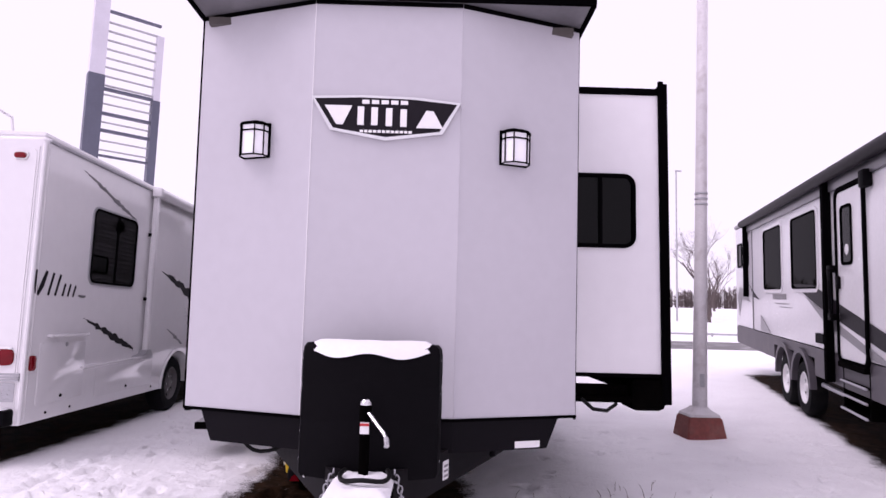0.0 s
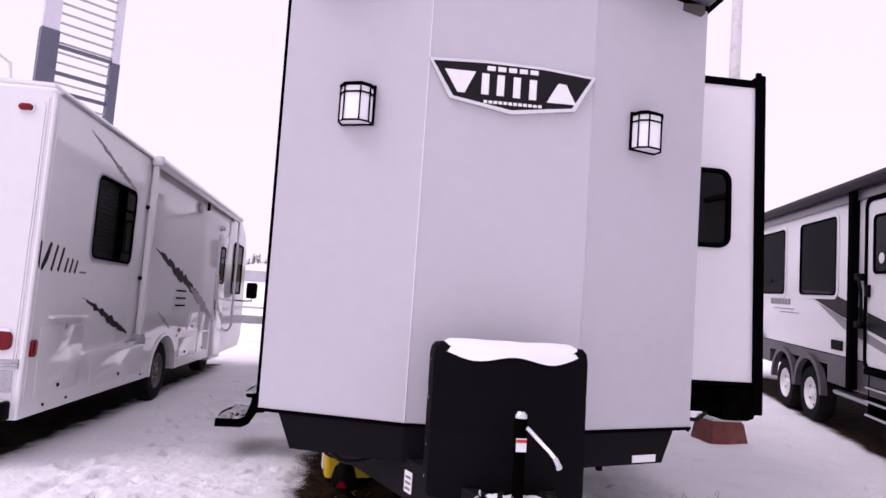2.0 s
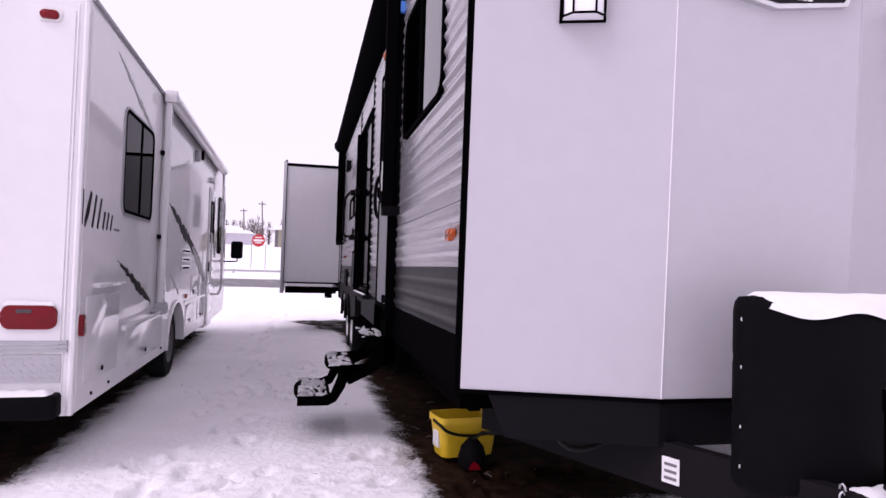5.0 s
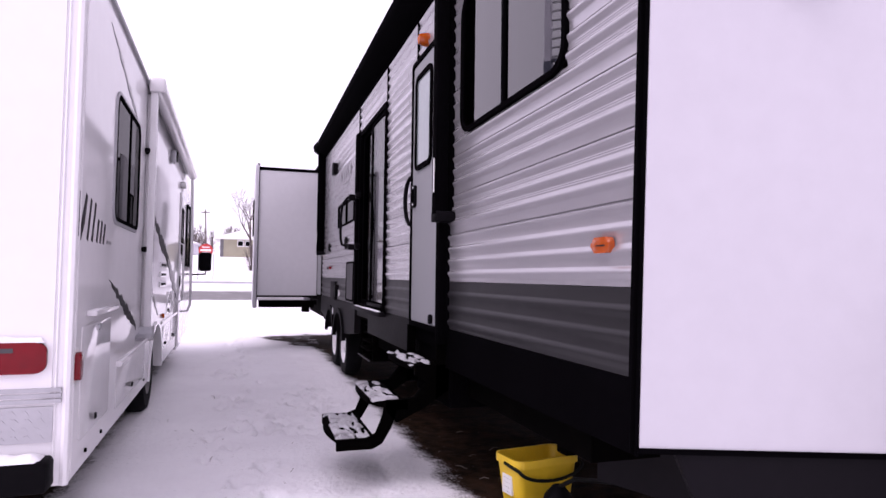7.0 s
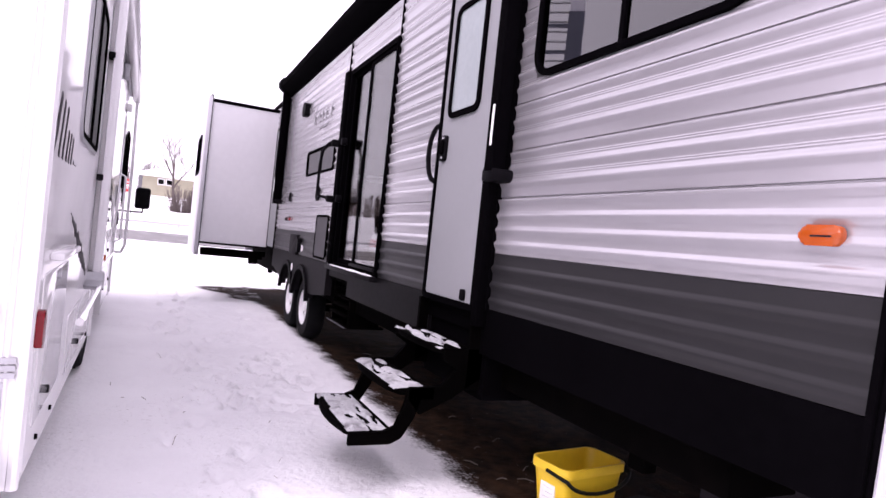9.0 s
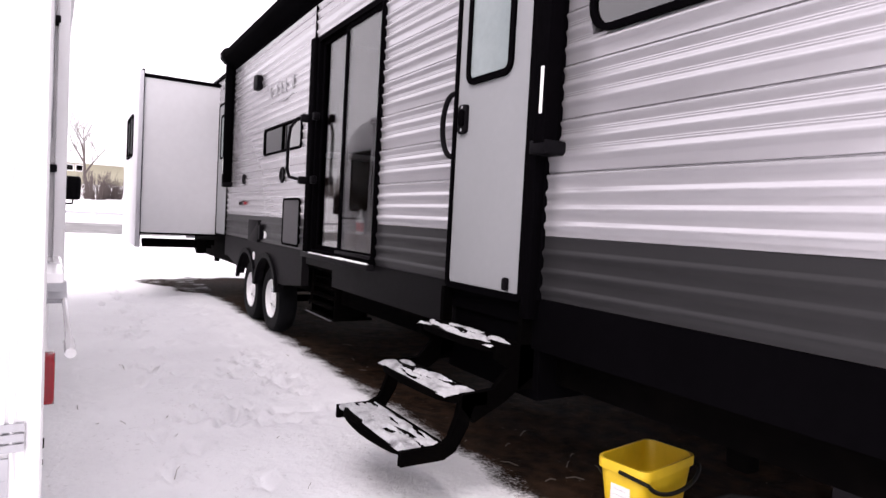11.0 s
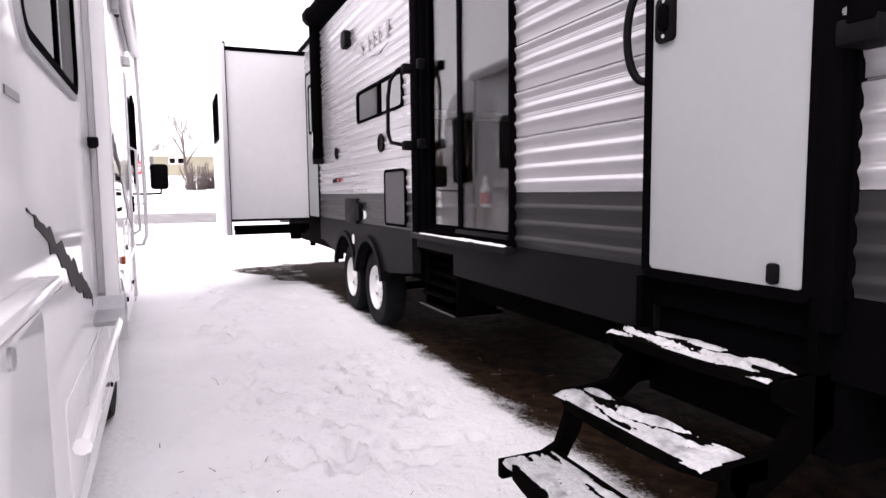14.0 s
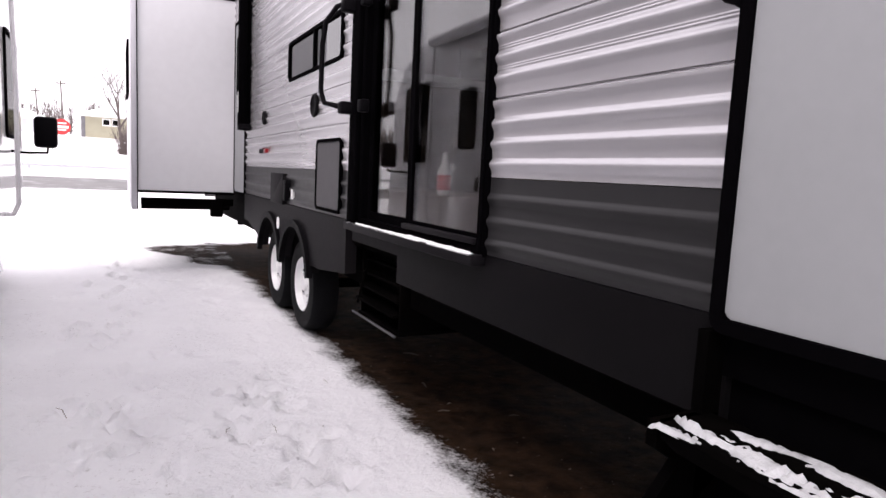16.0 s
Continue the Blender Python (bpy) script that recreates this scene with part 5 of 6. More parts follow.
# rear
part("rear_panel", plate(MR, rounded(MX - 2.36, MX - 0.07, 0.75, 2.8, 0.05), 0.0, 0.008), WHITE_GELCOAT, mh)
tl = part("tail_light", plate(MR, rounded(MX - 0.38, MX - 0.09, 0.87, 1.01, 0.045), 0.004, 0.03, bevel=0.008), RED_LENS, mh, "red tail light")
part("reverse_lens", plate(MR, rounded(MX - 0.3, MX - 0.22, 0.965, 0.985), 0.03, 0.033), HATCH_GREY, tl)
part("snow_layer", snow_patch(MX - 0.37, MX - 0.1, MY0 - 0.03, MY0 - 0.008, 1.012, 0.05, 0.015, -2, 3), SNOWCAP, tl)
ml = part("marker_light", plate(MR, rounded(MX - 0.27, MX - 0.14, 2.69, 2.77, 0.03), 0.004, 0.018), LABEL_WHITE, mh, "red marker light on a white base")
part("lens", plate(MR, rounded(MX - 0.255, MX - 0.155, 2.705, 2.755, 0.02), 0.018, 0.035, bevel=0.008), RED_LENS, ml)
for zz in (0.745, 0.77, 0.795):
    part("moulding", plate(MR, rounded(MX - 2.4, MX - 0.03, zz - 0.01, zz + 0.008), 0.0, 0.014), GALV, mh)
tread_p = part("tread_plate", plate(MR, rounded(MX - 2.3, MX - 0.06, 0.56, 0.72), 0.004, 0.012), CHECKER, mh, "bright diamond tread plate")
b = bmesh.new()
for r_ in range(4):
    for k in range(22):
        u_, v_ = MX - 0.6 + 0.025 * k + (0.0125 if r_ % 2 else 0), 0.585 + 0.037 * r_
        if u_ < MX - 0.07:
            s_ = 1 if (r_ + k) % 2 else -1
            plate(MR, [(u_ - 0.01, v_ - 0.007 * s_), (u_ - 0.007, v_ - 0.011 * s_), (u_ + 0.01, v_ + 0.007 * s_), (u_ + 0.007, v_ + 0.011 * s_)], 0.012, 0.0145, b)
tagged(part("tread_bumps", b, CHECKER, tread_p, smooth=False), kind="stuff")
part("bumper", box(MX - 2.4, MX - 0.05, MY0 - 0.12, MY0 + 0.02, 0.36, 0.5, 0.02), BLACK_PLASTIC, mh, "black rear bumper")
part("snow_layer", snow_patch(MX - 0.7, MX - 0.08, MY0 - 0.11, MY0 - 0.01, 0.5, 0.035, 0.02, -2, 6), SNOWCAP, mh)

# it stands turned a little off the lane
mh.matrix_world = pose(MX, 7.7, 0, 0, 0, 1.3) @ Matrix.Translation((-MX, -7.7, 0)) @ mh.matrix_world

# ---------------------------------------------------------------- white and charcoal trailer on the other side
rv = thing("camper_trailer", (0, 0, 0), "white camper trailer with charcoal trim and swoosh decals", "travel trailer", m=RV_POSE)
RS = Plane((0, 0, 0), (0, 1, 0), (-1, 0, 0))
RV_SKIRT = material("camper_skirt_grey", (0.075, 0.068, 0.078), 0.45, vary=0.12, dirt=0.2, spec=0.2)
RVW = material("rv_white", (0.72, 0.71, 0.73), 0.25, vary=0.03)
part("body", box(0, 2.4, -7.5, 4.8, 0.98, 3.05, 0.03), RVW, rv, "glossy white body")
part("lower_skirt", box(0.004, 2.396, -7.5, -0.9, 0.62, 0.975), RV_SKIRT, rv, "grey lower skirt")
part("lower_skirt", box(0.004, 2.396, 1.35, 4.8, 0.62, 0.975), RV_SKIRT, rv, "grey lower skirt")
part("lower_skirt", box(0.004, 2.396, -0.9, 1.35, 0.84, 0.975), RV_SKIRT, rv, "grey lower skirt")
part("roof", box(-0.02, 2.42, -7.5, 4.82, 3.05, 3.12, 0.02), DECAL_GREY, rv)
part("snow_layer", snow_patch(0.1, 2.3, -7, 4.6, 3.118, 0.05, 0.2, -2, 9), SNOWCAP, rv)
part("inner_floor", box(0.2, 2.3, -7.4, 4.6, 0.7, 0.9), BLACK_STEEL, rv)
for a0, a1 in ((0.7, 1.93), (-1.15, 0.07)):
    part("window_surround", ring(RS, *inset(a0 - 0.05, a1 + 0.05, 1.68, 2.79, 0.05, 0.12), 0.0, 0.014), RVW, rv, "white moulded window surround")
    window(rv, RS, a0, a1, 1.73, 2.74, 0.08, (), w=0.02, glass=COACH_GLASS)
window(rv, RS, 4.0, 4.5, 2.2, 2.7, 0.06, (), w=0.03)
window(rv, RS, 3.3, 3.75, 2.2, 2.7, 0.06, (), w=0.03)
rdoor = part("entry_door", plate(RS, rounded(-2.78, -1.98, 0.95, 2.8, 0.08), 0.0, 0.014), RVW, rv, "white entry door with a tinted window")
part("door_frame", ring(RS, *inset(-2.84, -1.93, 0.9, 2.86, 0.05, 0.12), 0.0, 0.03), BLACK_TRIM, rv)
part("window_frame", ring(RS, *inset(-2.47, -2.12, 1.98, 2.64, 0.03, 0.07), 0.012, 0.028), BLACK_TRIM, rdoor)
part("pane", plate(RS, rounded(-2.44, -2.15, 2.01, 2.61, 0.04), 0.014, 0.018), DARK_GLASS, rdoor, smooth=False)
part("sticker", lathe([(0, 0.06), (0.003, 0.06), (0.003, 0)], (-0.019, -2.3, 2.15), (-1, 0, 0), 18), LABEL_WHITE, rdoor)
part("latch", box(-0.05, -0.012, -2.06, -1.98, 1.72, 1.86, 0.008), BLACK_PLASTIC, rdoor)
part("assist_rail", tube([(-0.03, -1.9, 1.95), (-0.12, -2.0, 1.93), (-0.16, -2.16, 1.8), (-0.16, -2.18, 1.5), (-0.12, -2.05, 1.42), (-0.03, -1.9, 1.4)], 0.018, 8), BLACK_PLASTIC, rv, "black folding assist rail")
for zz in (1.95, 1.4):
    part("rail_bracket", box(-0.09, 0, -1.94, -1.82, zz - 0.04, zz + 0.04, 0.01), BLACK_PLASTIC, rv)
rawn = part("awning", lathe([(-6.5, 0.0), (-6.5, 0.07), (3.5, 0.07), (3.5, 0)], (-0.09, 0, 3.03), (0, 1, 0), 14), DECAL_DARK, rv, "dark rolled awning")
part("cover_strip", box(-0.03, 0.0, -6.5, 3.5, 2.86, 3.05), DECAL_GREY, rawn)
for ye, zl in ((-1.7, 0.64), (3.4, 1.6)):
    part("arm", box(-0.09, -0.005, ye - 0.05, ye + 0.06, zl, 3.0, 0.008), BLACK_TRIM, rawn, "black awning arm")
part("loudspeaker", box(-0.09, 0, -3.05, -2.9, 2.72, 2.9, 0.02), BLACK_PLASTIC, rv)
part("vertical_trim", box(-0.012, 0.0, 2.95, 3.0, 0.98, 3.0), DECAL_GREY, rv)
for pts, mt in (([(0.05, 1.8), (-0.9, 1.78), (-3.2, 1.3), (-5, 1.05), (-5, 0.98), (-3.2, 1.12), (-1.2, 1.5)], DECAL_DARK), ([(-0.6, 1.62), (-3.4, 1.0), (-5, 0.98), (-5, 0.985), (-3.0, 1.0), (-1.4, 1.32)], DECAL_GREY),
                ([(2.4, 1.55), (3.1, 1.75), (3.3, 1.85), (2.9, 1.6)], DECAL_DARK), ([(1.5, 1.0), (2.3, 1.0), (2.3, 1.28)], DECAL_GREY), ([(3.2, 1.5), (4.3, 1.8), (4.6, 1.6), (4.4, 1.2), (4.1, 1.55)], DECAL_GREY)):
    part("decal", plate(RS, pts, 0.002 if mt is DECAL_DARK else 0.005, 0.009), mt, rv)
for pts, mt in (([(-1.99, 1.55), (-2.77, 1.39), (-2.77, 1.2), (-1.99, 1.35)], DECAL_DARK), ([(-1.99, 1.315), (-2.77, 1.137), (-2.77, 1.045), (-1.99, 1.205)], DECAL_GREY)):
    part("decal", plate(RS, pts, 0.014, 0.016), mt, rdoor)
for k in range(7):
    part("mark_bar", plate(RS, rounded(1.35 - 0.13 * k - 0.1, 1.35 - 0.13 * k, 1.57, 1.66), 0.001, 0.005), DECAL_GREY, rv)
part("mark_bar", plate(RS, rounded(0.3, 1.2, 1.5, 1.515), 0.001, 0.005), DECAL_GREY, rv)
part("mark_bar", plate(RS, rounded(0.1, 0.9, 1.45, 1.462), 0.001, 0.005), DECAL_GREY, rv)
part("vent", plate(RS, rounded(-1.35, -1.05, 1.05, 1.17, 0.01), 0.0, 0.02), BLACK_PLASTIC, rv)
part("side_marker", plate(RS, rounded(-3.6, -3.5, 0.75, 0.8), 0.0, 0.02), RED_LENS, rv)
for c0 in (-0.3, 0.68):
    wheel(rv, c0, 0.375, 0.375, 0.02, -1)
    part("arch_lip", plate(RS, [(c0 + 0.5 * math.cos(radians(a)), 0.42 + 0.5 * math.sin(radians(a))) for a in range(0, 181, 12)] + [(c0 + 0.43 * math.cos(radians(a)), 0.42 + 0.43 * math.sin(radians(a))) for a in range(180, -1, -12)], -0.05, 0.03), RV_SKIRT, rv)
part("wheel_well", box(0.28, 0.5, -0.9, 1.35, 0.5, 0.98), BLACK_TRIM, rv)
rst = part("entry_steps", box(-0.05, 0.3, -2.8, -2.0, 0.86, 0.92), BLACK_STEEL, rv, "folded black entry steps")
for zz in (0.4, 0.55, 0.7):
    part("tread", box(-0.02, 0.25, -2.78, -2.02, zz, zz + 0.025), BLACK_STEEL, rst)
    part("tread_edge", tube([(-0.03, -2.78, zz + 0.01), (-0.03, -2.02, zz + 0.01)], 0.014, 6), GALV, rst)
for yy in (-2.79, -2.01):
    part("bracket", box(0.0, 0.25, yy - 0.01, yy + 0.01, 0.4, 0.9), BLACK_STEEL, rst)
part("pipe", tube([(0.1, -1.9, 0.5), (0.1, -0.9, 0.5)], 0.03, 8), GALV, rv)

# ---------------------------------------------------------------- lot furniture
LP = (3.62, 8.25)
lamp = thing("lamp_post", (LP[0], LP[1], 0), "tall chipped white pole on a red concrete base", "lamp post")
b = bmesh.new()
base = [[b.verts.new((LP[0] + sx * w_, LP[1] + sy * w_, z)) for sx, sy in ((-1, -1), (1, -1), (1, 1), (-1, 1))] for z, w_ in ((-0.05, 0.25), (0.27, 0.2))]
for k in range(4):
    b.faces.new((base[0][k], base[0][(k + 1) % 4], base[1][(k + 1) % 4], base[1][k]))
b.faces.new(base[1])
bmesh.ops.bevel(b, geom=b.edges[:], offset=0.015, segments=2, affect="EDGES")
part("base", b, RED_BASE, lamp, "red painted concrete base")
part("base_cap", lathe([(0.27, 0.26), (0.3, 0.25), (0.36, 0.13), (0.38, 0.12), (0.38, 0)], (LP[0], LP[1], 0), (0, 0, 1), 4), POLE_PAINT, lamp)
LEANING = Vector((0.028, 0.0, 1.0))
part("pole", lathe([(0.36, 0.088), (3.0, 0.072), (9.0, 0.058), (9.0, 0)], (LP[0], LP[1], 0), LEANING, 20), POLE_PAINT, lamp, "chipped white steel pole")
for zz in (2.9, 2.97, 3.04):
    part("clamp_band", lathe([(zz, 0.07), (zz, 0.08), (zz + 0.022, 0.08), (zz + 0.022, 0.07)], (LP[0], LP[1], 0), LEANING, 20), GALV, lamp)
part("hand_hole", plate(Plane((LP[0] + 0.01, LP[1] - 0.086, 0), (1, 0, 0), (0, -1, 0)), rounded(-0.03, 0.03, 0.62, 0.78, 0.01), 0.0, 0.006), GALV, lamp)

# yellow bucket and the plug beside it
bk = thing("bucket", (0, 0, 0), "yellow square plastic bucket on the wet ground", "bucket", m=pose(-0.76, 6.19, 0.0, 0, 0, 9))


def square(hw, hd, z, r=0.05):
    return [(x, y, z) for x, y in rounded(-hw, hw, -hd, hd, r, 4)]


b = bmesh.new()
loops = [square(0.19, 0.105, 0.0), square(0.215, 0.128, 0.23), square(0.225, 0.138, 0.23), square(0.225, 0.138, 0.275), square(0.214, 0.127, 0.275), square(0.185, 0.1, 0.02)]
vl = [[b.verts.new(p) for p in lp_] for lp_ in loops]
for a, c in zip(vl, vl[1:]):
    for k in range(len(a)):
        b.faces.new((a[k], a[(k + 1) % len(a)], c[(k + 1) % len(a)], c[k]))
b.faces.new(vl[0])
b.faces.new(vl[-1])
part("tub", b, YELLOW, bk, "yellow plastic tub")
part("handle", tube([(-0.228, 0, 0.24)] + [(-0.228 * math.cos(radians(a)), -0.145 - 0.03 * math.sin(radians(a)), 0.24 - 0.08 * math.sin(radians(a))) for a in range(10, 171, 10)] + [(0.228, 0, 0.24)], 0.01, 8), CABLE, bk, "black bail handle")
part("label", box(-0.2125, -0.19, -0.05, 0.05, 0.06, 0.17), LABEL_WHITE, bk, "white paper label")
for k in range(4):
    part("label_print", box(-0.2145, -0.2115, -0.035, 0.035, 0.075 + 0.025 * k, 0.075 + 0.025 * k), DECAL_GREY, bk)
plug = thing("cord_plug", (-0.8, 5.86, 0.0), "black cord plug with a dull red face", "power plug")
part("shell", lathe([(0, 0.0), (0, 0.09), (0.06, 0.095), (0.13, 0.075), (0.18, 0.03), (0.19, 0)], (-0.78, 5.88, 0.0), (0, 0, 1), 18), BLACK_PLASTIC, plug)
part("face", plate(Plane((-0.8, 5.775, 0), (1, 0, 0), (0, -1, 0)), [(-0.03, 0.01), (0.05, 0.01), (0.03, 0.045), (0.005, 0.06), (-0.015, 0.045)], 0.0, 0.012), RED_LENS, plug, "dull red plastic face")

# dry weeds and stalks sticking out of the snow
b = bmesh.new()
wr = random.Random(7)
for k in range(130):
    if k < 80:
        x, y = wr.gauss(1.75, 0.35), wr.gauss(5.0, 0.5)
    elif k < 105:
        x, y = wr.uniform(-3.1, -1.3), wr.uniform(4.0, 10.0)
    else:
        x, y = wr.uniform(-3.0, -0.8), wr.uniform(3.0, 5.5)
    h_ = wr.uniform(0.02, 0.09) if k < 80 else wr.uniform(0.01, 0.04)
    dx, dy = wr.uniform(-0.05, 0.05), wr.uniform(-0.05, 0.05)
    tube([(x, y, -0.03), (x + dx * 0.4, y + dy * 0.4, h_ * 0.6), (x + dx, y + dy, h_)], 0.0025, 3, b, r1=0.001)
solo("dry_weeds", b, WEED, "thin dry weed stalks poking through the snow", "weeds", kind="stuff", smooth=False)

litter = bmesh.new()
for k in range(30):
    x, y, a = wr.uniform(-1.3, -0.5), wr.uniform(5.6, 11.0), wr.uniform(0, 3.14)
    d_ = Vector((math.cos(a), math.sin(a), 0)) * wr.uniform(0.02, 0.06)
    p_ = Vector((x, y, -0.03))
    tube([p_ - d_, p_ + Vector((0, 0, 0.01)), p_ + d_], 0.004, 4, litter, r1=0.003)
solo("twig_litter", litter, STRAW, "pale twigs and straw scattered on the wet soil", "litter", kind="stuff", smooth=False)

# louvred sign tower behind the motorhome
tw = thing("sign_tower", (-10.1, 19.4, 0), "tall blue-grey steel sign frame with white louvres", "sign tower")
A, B = Vector((-10.63, 19.3, 0)), Vector((-9.03, 20.65, 0))
tdir = (B - A).normalized()
TP = Plane(A, tdir, (tdir.y, -tdir.x, 0))
TLEN = (B - A).length
PALE = material("pale_lilac_paint", (0.62, 0.6, 0.66), 0.6, vary=0.05)
part("post", plate(TP, rounded(-0.05, 0.42, 0, 8.8), -0.3, 0.0), BLUE_STEEL, tw)
part("post", plate(TP, rounded(-0.03, 0.40, 8.8, 14.0), -0.28, -0.02), PALE, tw)
part("post", plate(TP, rounded(TLEN - 0.22, TLEN + 0.02, 0, 8.35), -0.3, 0.0), BLUE_STEEL, tw)
part("post", plate(TP, rounded(TLEN - 0.2, TLEN, 8.35, 10.6), -0.28, -0.02), PALE, tw)
for zz, th, mt in ((8.35, 0.09, BLUE_STEEL), (7.55, 0.09, BLUE_STEEL), (7.0, 0.09, BLUE_STEEL), (6.2, 0.06, BLUE_STEEL), (10.95, 0.07, BLUE_STEEL)):
    part("rail", plate(TP, rounded(0.42, TLEN - 0.1, zz, zz + th), -0.2, -0.08), mt, tw)
for k in range(16):
    zz = 6.4 + 0.3 * k
    if min(abs(zz - q) for q in (8.35, 7.55, 7.0, 6.2, 10.95)) > 0.12:
        part("louvre", plate(TP, rounded(0.42, TLEN - 0.1, zz, zz + 0.035), -0.2, -0.1), GALV, tw)


# ---------------------------------------------------------------- far side of the road
def bare_tree(x, y, h, seed, spread_=0.55, depth=5):
    z = terrain(y)
    rnd = random.Random(seed)
    t = thing("bare_tree", (x, y, z), "leafless deciduous tree with fine grey-brown twigs", "tree", group="bare trees")
    trunk, twigs = bmesh.new(), bmesh.new()

    def grow(p, d, length, r, level):
        pts = [p]
        for _ in range(3):
            d = (d + Vector((rnd.uniform(-0.18, 0.18), rnd.uniform(-0.18, 0.18), rnd.uniform(-0.02, 0.12)))).normalized()
            pts.append(pts[-1] + d * length / 3)
        tube(pts, r, 6 if level < 2 else 3, trunk if level < 2 else twigs, r1=r * 0.55)
        if level >= depth:
            return
        for k in range(3 if level else 4):
            a = rnd.uniform(0, 6.28)
            side_ = Vector((math.cos(a), math.sin(a), rnd.uniform(0.1, 0.6)))
            grow(pts[rnd.choice((1, 2, 3, 3))], (d + side_ * spread_ * rnd.uniform(0.8, 1.5)).normalized(), length * rnd.uniform(0.6, 0.78), r * 0.5, level + 1)

    grow(Vector((x, y, z - 0.2)), Vector((0, 0, 1)), h * 0.34, h * 0.02, 0)
    part("trunk", trunk, BARK, t)
    tagged(part("crown", twigs, BARK, t, "fine bare twigs", smooth=False), kind="stuff")


bare_tree(26.7, 60, 11.0, 3, 0.7, 6)
bare_tree(-1.9, 62, 8.2, 4)
bare_tree(29.5, 66, 7.5, 5)
bare_tree(22.0, 82, 7.0, 6, depth=4)
bare_tree(34.0, 75, 8.0, 8, depth=4)


def shrub(x, y, w_, h, seed):
    rnd = random.Random(seed)
    z = terrain(y)
    b_ = bmesh.new()
    for k in range(160):
        a, r = rnd.uniform(0, 6.28), rnd.random() ** 0.5 * 0.3 * w_
        p = Vector((x + math.cos(a) * r, y + math.sin(a) * r, z - 0.1))
        q = p + Vector((math.cos(a) * w_ * rnd.uniform(0, 0.35), math.sin(a) * w_ * 0.2, h * rnd.uniform(0.5, 1.0)))
        tube([p, (p + q) / 2 + Vector((rnd.uniform(-0.1, 0.1), 0, 0.1)), q], 0.025, 3, b_, r1=0.01)
    solo("shrub", b_, BARK, "leafless brown shrub in the snow", "shrub", (x, y, z), smooth=False)


shrub(-1.5, 59, 2.6, 2.4, 1)
shrub(-0.2, 60, 2.0, 1.8, 2)

# house on the bank
HY = 75
HZ = terrain(HY)
house = thing("house", (2, HY, HZ), "low olive house with a snow-covered hip roof", "house")
part("wall", box(-5.3, 9, HY, HY + 8, HZ - 0.3, HZ + 2.0), HOUSE_WALL, house)
part("garage_wall", box(-5.3, -4.95, HY - 0.05, HY + 0.3, HZ - 0.3, HZ + 2.0), DECAL_GREY, house)
b = bmesh.new()
lo = [b.verts.new(p) for p in ((-6.0, HY - 0.8, HZ + 1.95), (9.8, HY - 0.8, HZ + 1.95), (9.8, HY + 8.8, HZ + 1.95), (-6.0, HY + 8.8, HZ + 1.95))]
up_ = [b.verts.new(p) for p in ((-0.8, HY + 4, HZ + 3.9), (4.6, HY + 4, HZ + 3.9))]
b.faces.new(lo[::-1])
b.faces.new((lo[0], lo[1], up_[1], up_[0]))
b.faces.new((lo[2], lo[3], up_[0], up_[1]))
b.faces.new((lo[1], lo[2], up_[1]))
b.faces.new((lo[3], lo[0], up_[0]))
part("roof", b, SNOWCAP, house, "snow-covered hip roof", smooth=False)
part("eave", box(-6.0, 9.8, HY - 0.82, HY - 0.7, HZ + 1.82, HZ + 1.95), LABEL_WHITE, house)
HP_ = Plane((0, HY, 0), (1, 0, 0), (0, -1, 0))
for a in (-3.55, -2.75, 2.0, 3.0):
    w_ = part("window", ring(HP_, rounded(a, a + 0.72, HZ + 1.05, HZ + 1.75), rounded(a + 0.1, a + 0.62, HZ + 1.15, HZ + 1.65), 0.0, 0.06), LABEL_WHITE, house, "white-framed window")
    part("pane", plate(HP_, rounded(a + 0.1, a + 0.62, HZ + 1.15, HZ + 1.65), 0.01, 0.03), DARK_GLASS, w_, smooth=False)
h2 = thing("house", (-14, 95, terrain(95)), "far low house with a snowy roof", "house")
z2 = terrain(95)
part("wall", box(-22, -9.5, 95, 103, z2 - 0.3, z2 + 1.6), PALE, h2)
b = bmesh.new()
lo = [b.verts.new(p) for p in ((-23, 94, z2 + 1.55), (-8.8, 94, z2 + 1.55), (-8.8, 104, z2 + 1.55), (-23, 104, z2 + 1.55))]
up_ = [b.verts.new(p) for p in ((-19, 99, z2 + 2.9), (-12, 99, z2 + 2.9))]
for f in ((lo[0], lo[1], up_[1], up_[0]), (lo[2], lo[3], up_[0], up_[1]), (lo[1], lo[2], up_[1]), (lo[3], lo[0], up_[0]), tuple(lo[::-1])):
    b.faces.new(f)
part("roof", b, SNOWCAP, h2, "snow-covered roof", smooth=False)

# guard rail, round road sign, poles
gr = thing("guard_rail", (0, 40, terrain(40)), "low weathered steel guard rail beside the road", "guard rail")
part("beam", box(-120, 120, 40.0, 40.06, terrain(40) + 0.1, terrain(40) + 0.22), GALV, gr)
for k in range(60):
    part("post", box(-118 + 4 * k, -117.9 + 4 * k, 40.06, 40.16, terrain(40) - 0.1, terrain(40) + 0.24), GALV, gr)
SG = (-5.11, 47.2)
zs_ = terrain(SG[1])
sg = thing("no_entry_sign", (SG[0], SG[1], zs_), "round red sign with a white bar on two posts", "road sign")
part("disc", lathe([(0, 0.0), (0, 0.44), (0.03, 0.44), (0.03, 0)], (SG[0], SG[1], 2.95), (0, -1, 0), 32), LABEL_RED, sg, "red disc")
part("bar", box(SG[0] - 0.34, SG[0] + 0.34, SG[1] - 0.045, SG[1] - 0.032, 2.88, 3.02), LABEL_WHITE, sg, "white bar")
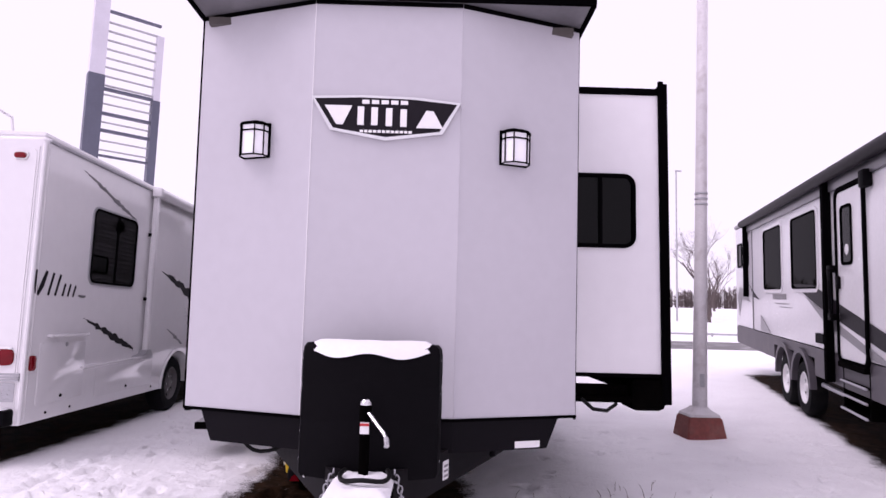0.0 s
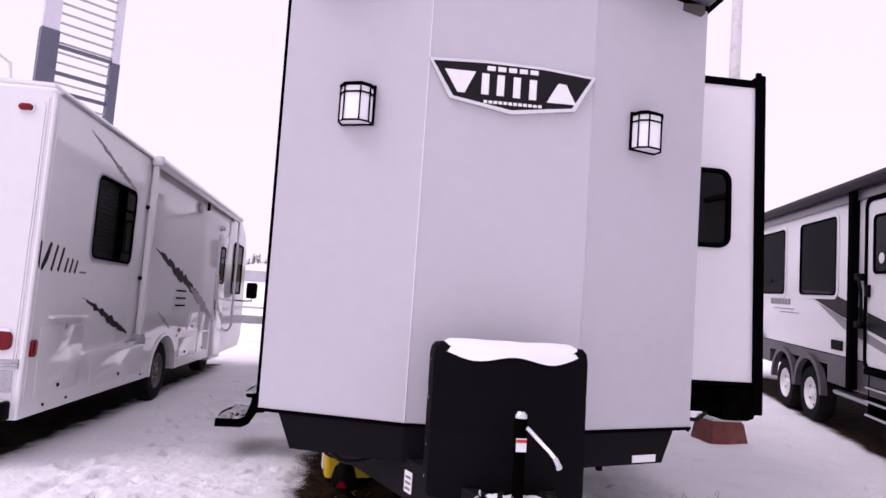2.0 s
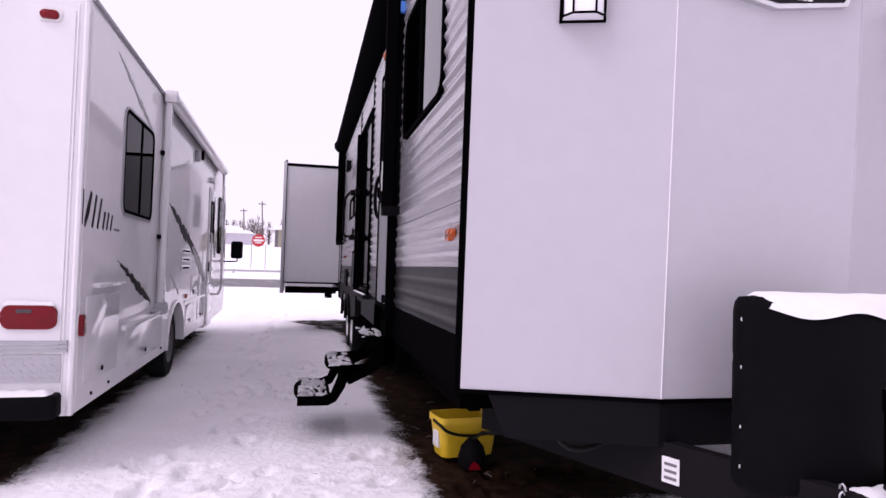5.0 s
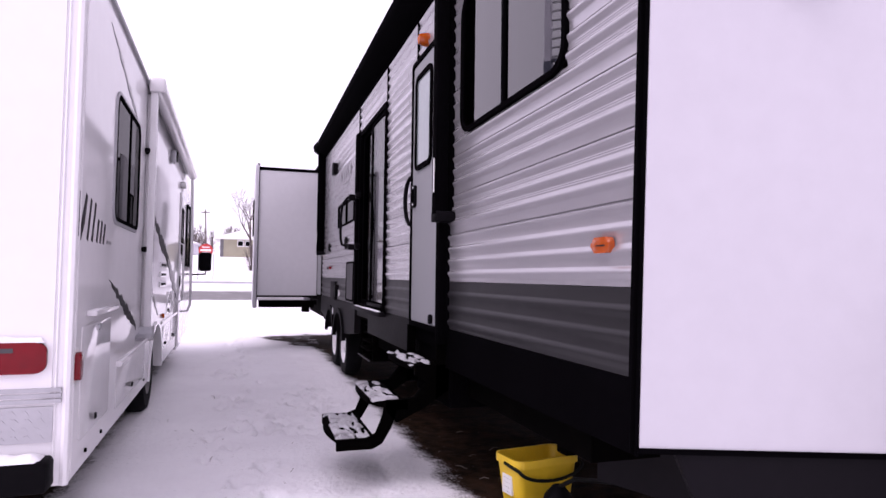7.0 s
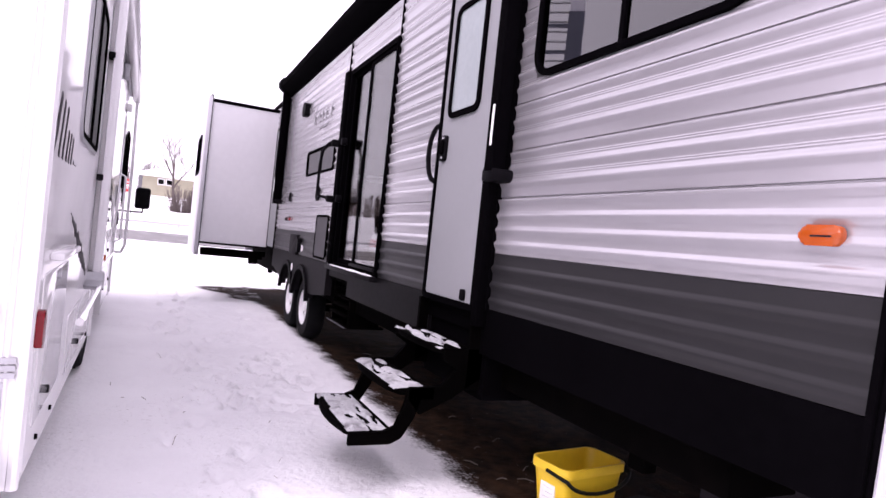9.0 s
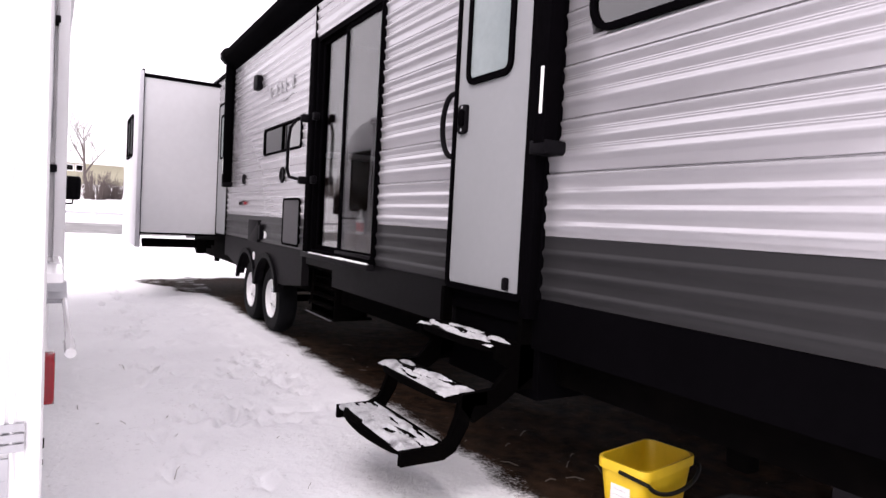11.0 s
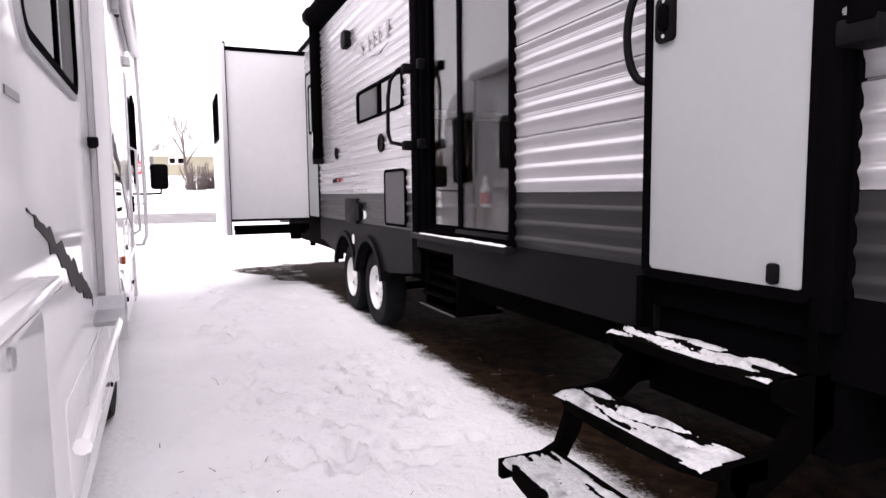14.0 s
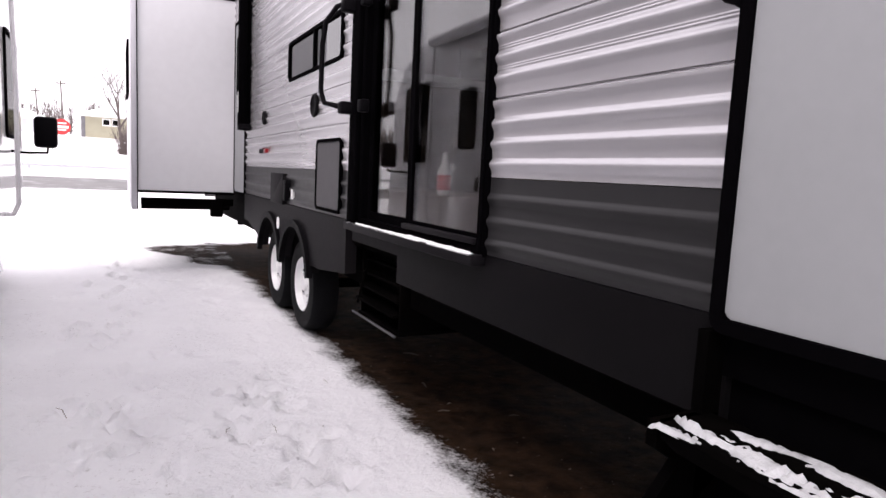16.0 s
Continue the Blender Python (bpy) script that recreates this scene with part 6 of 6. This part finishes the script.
for z_, w_ in ((3.12, 0.24), (2.75, 0.22)):
    part("lettering_bar", box(SG[0] - w_, SG[0] + w_, SG[1] - 0.043, SG[1] - 0.032, z_, z_ + 0.075), LABEL_WHITE, sg)
for dx in (-0.45, 0.5):
    part("post", box(SG[0] + dx - 0.03, SG[0] + dx + 0.03, SG[1] + 0.01, SG[1] + 0.06, zs_ - 0.1, 3.0 if dx < 0 else 2.7), GALV, sg)


def utility_pole(x, y, h, lean, label):
    z = terrain(y)
    p = thing("utility_pole", (x, y, z), label, "pole", group="poles beyond the road")
    part("shaft", tube([(x, y, z - 0.2), (x + lean, y, z + h)], 0.1, 8, r1=0.07), BARK if "wooden" in label else GALV, p)
    if "wooden" in label:
        part("crossarm", box(x + lean * 0.93 - 0.5, x + lean * 0.93 + 0.5, y - 0.05, y + 0.05, z + h * 0.93, z + h * 0.93 + 0.12), BARK, p)
    else:
        part("lamp_head", box(x + lean - 0.1, x + lean + 0.5, y - 0.1, y + 0.1, z + h, z + h + 0.12), GALV, p)


utility_pole(-7.6, 90, 6.0, -0.25, "wooden utility pole with a crossarm")
utility_pole(-10.5, 96, 5.2, -0.3, "wooden utility pole with a crossarm")
utility_pole(23.6, 60, 14.6, 0.15, "tall slim grey light pole")


def far_wood(x0, x1, y, h, seed, n_):
    """A distant belt of bare trees: trunks and upright twigs."""
    rnd = random.Random(seed)
    b_ = bmesh.new()
    for k in range(n_):
        x, yy = rnd.uniform(x0, x1), y + rnd.uniform(0, 15)
        z = terrain(yy)
        hh = h * rnd.uniform(0.6, 1.0) * (0.8 + 0.3 * noise.noise((x * 0.08, seed, 0)))
        tube([(x, yy, z - 0.3), (x + rnd.uniform(-0.3, 0.3), yy, z + hh)], 0.12, 3, b_, r1=0.03)
        for q in range(20):
            f = rnd.uniform(0.04, 0.95)
            a = rnd.uniform(0, 6.28)
            r = hh * 0.28 * (1.1 - f)
            p = Vector((x, yy, z + hh * f))
            tube([p, p + Vector((math.cos(a) * r, math.sin(a) * r, hh * 0.16))], 0.05, 3, b_, r1=0.02)
    ob = solo("far_trees", b_, BARK, "distant belt of bare winter trees", "trees", kind="stuff", smooth=False)


far_wood(-60, 20, 118, 6.5, 1, 380)
far_wood(15, 120, 110, 4.4, 2, 1100)
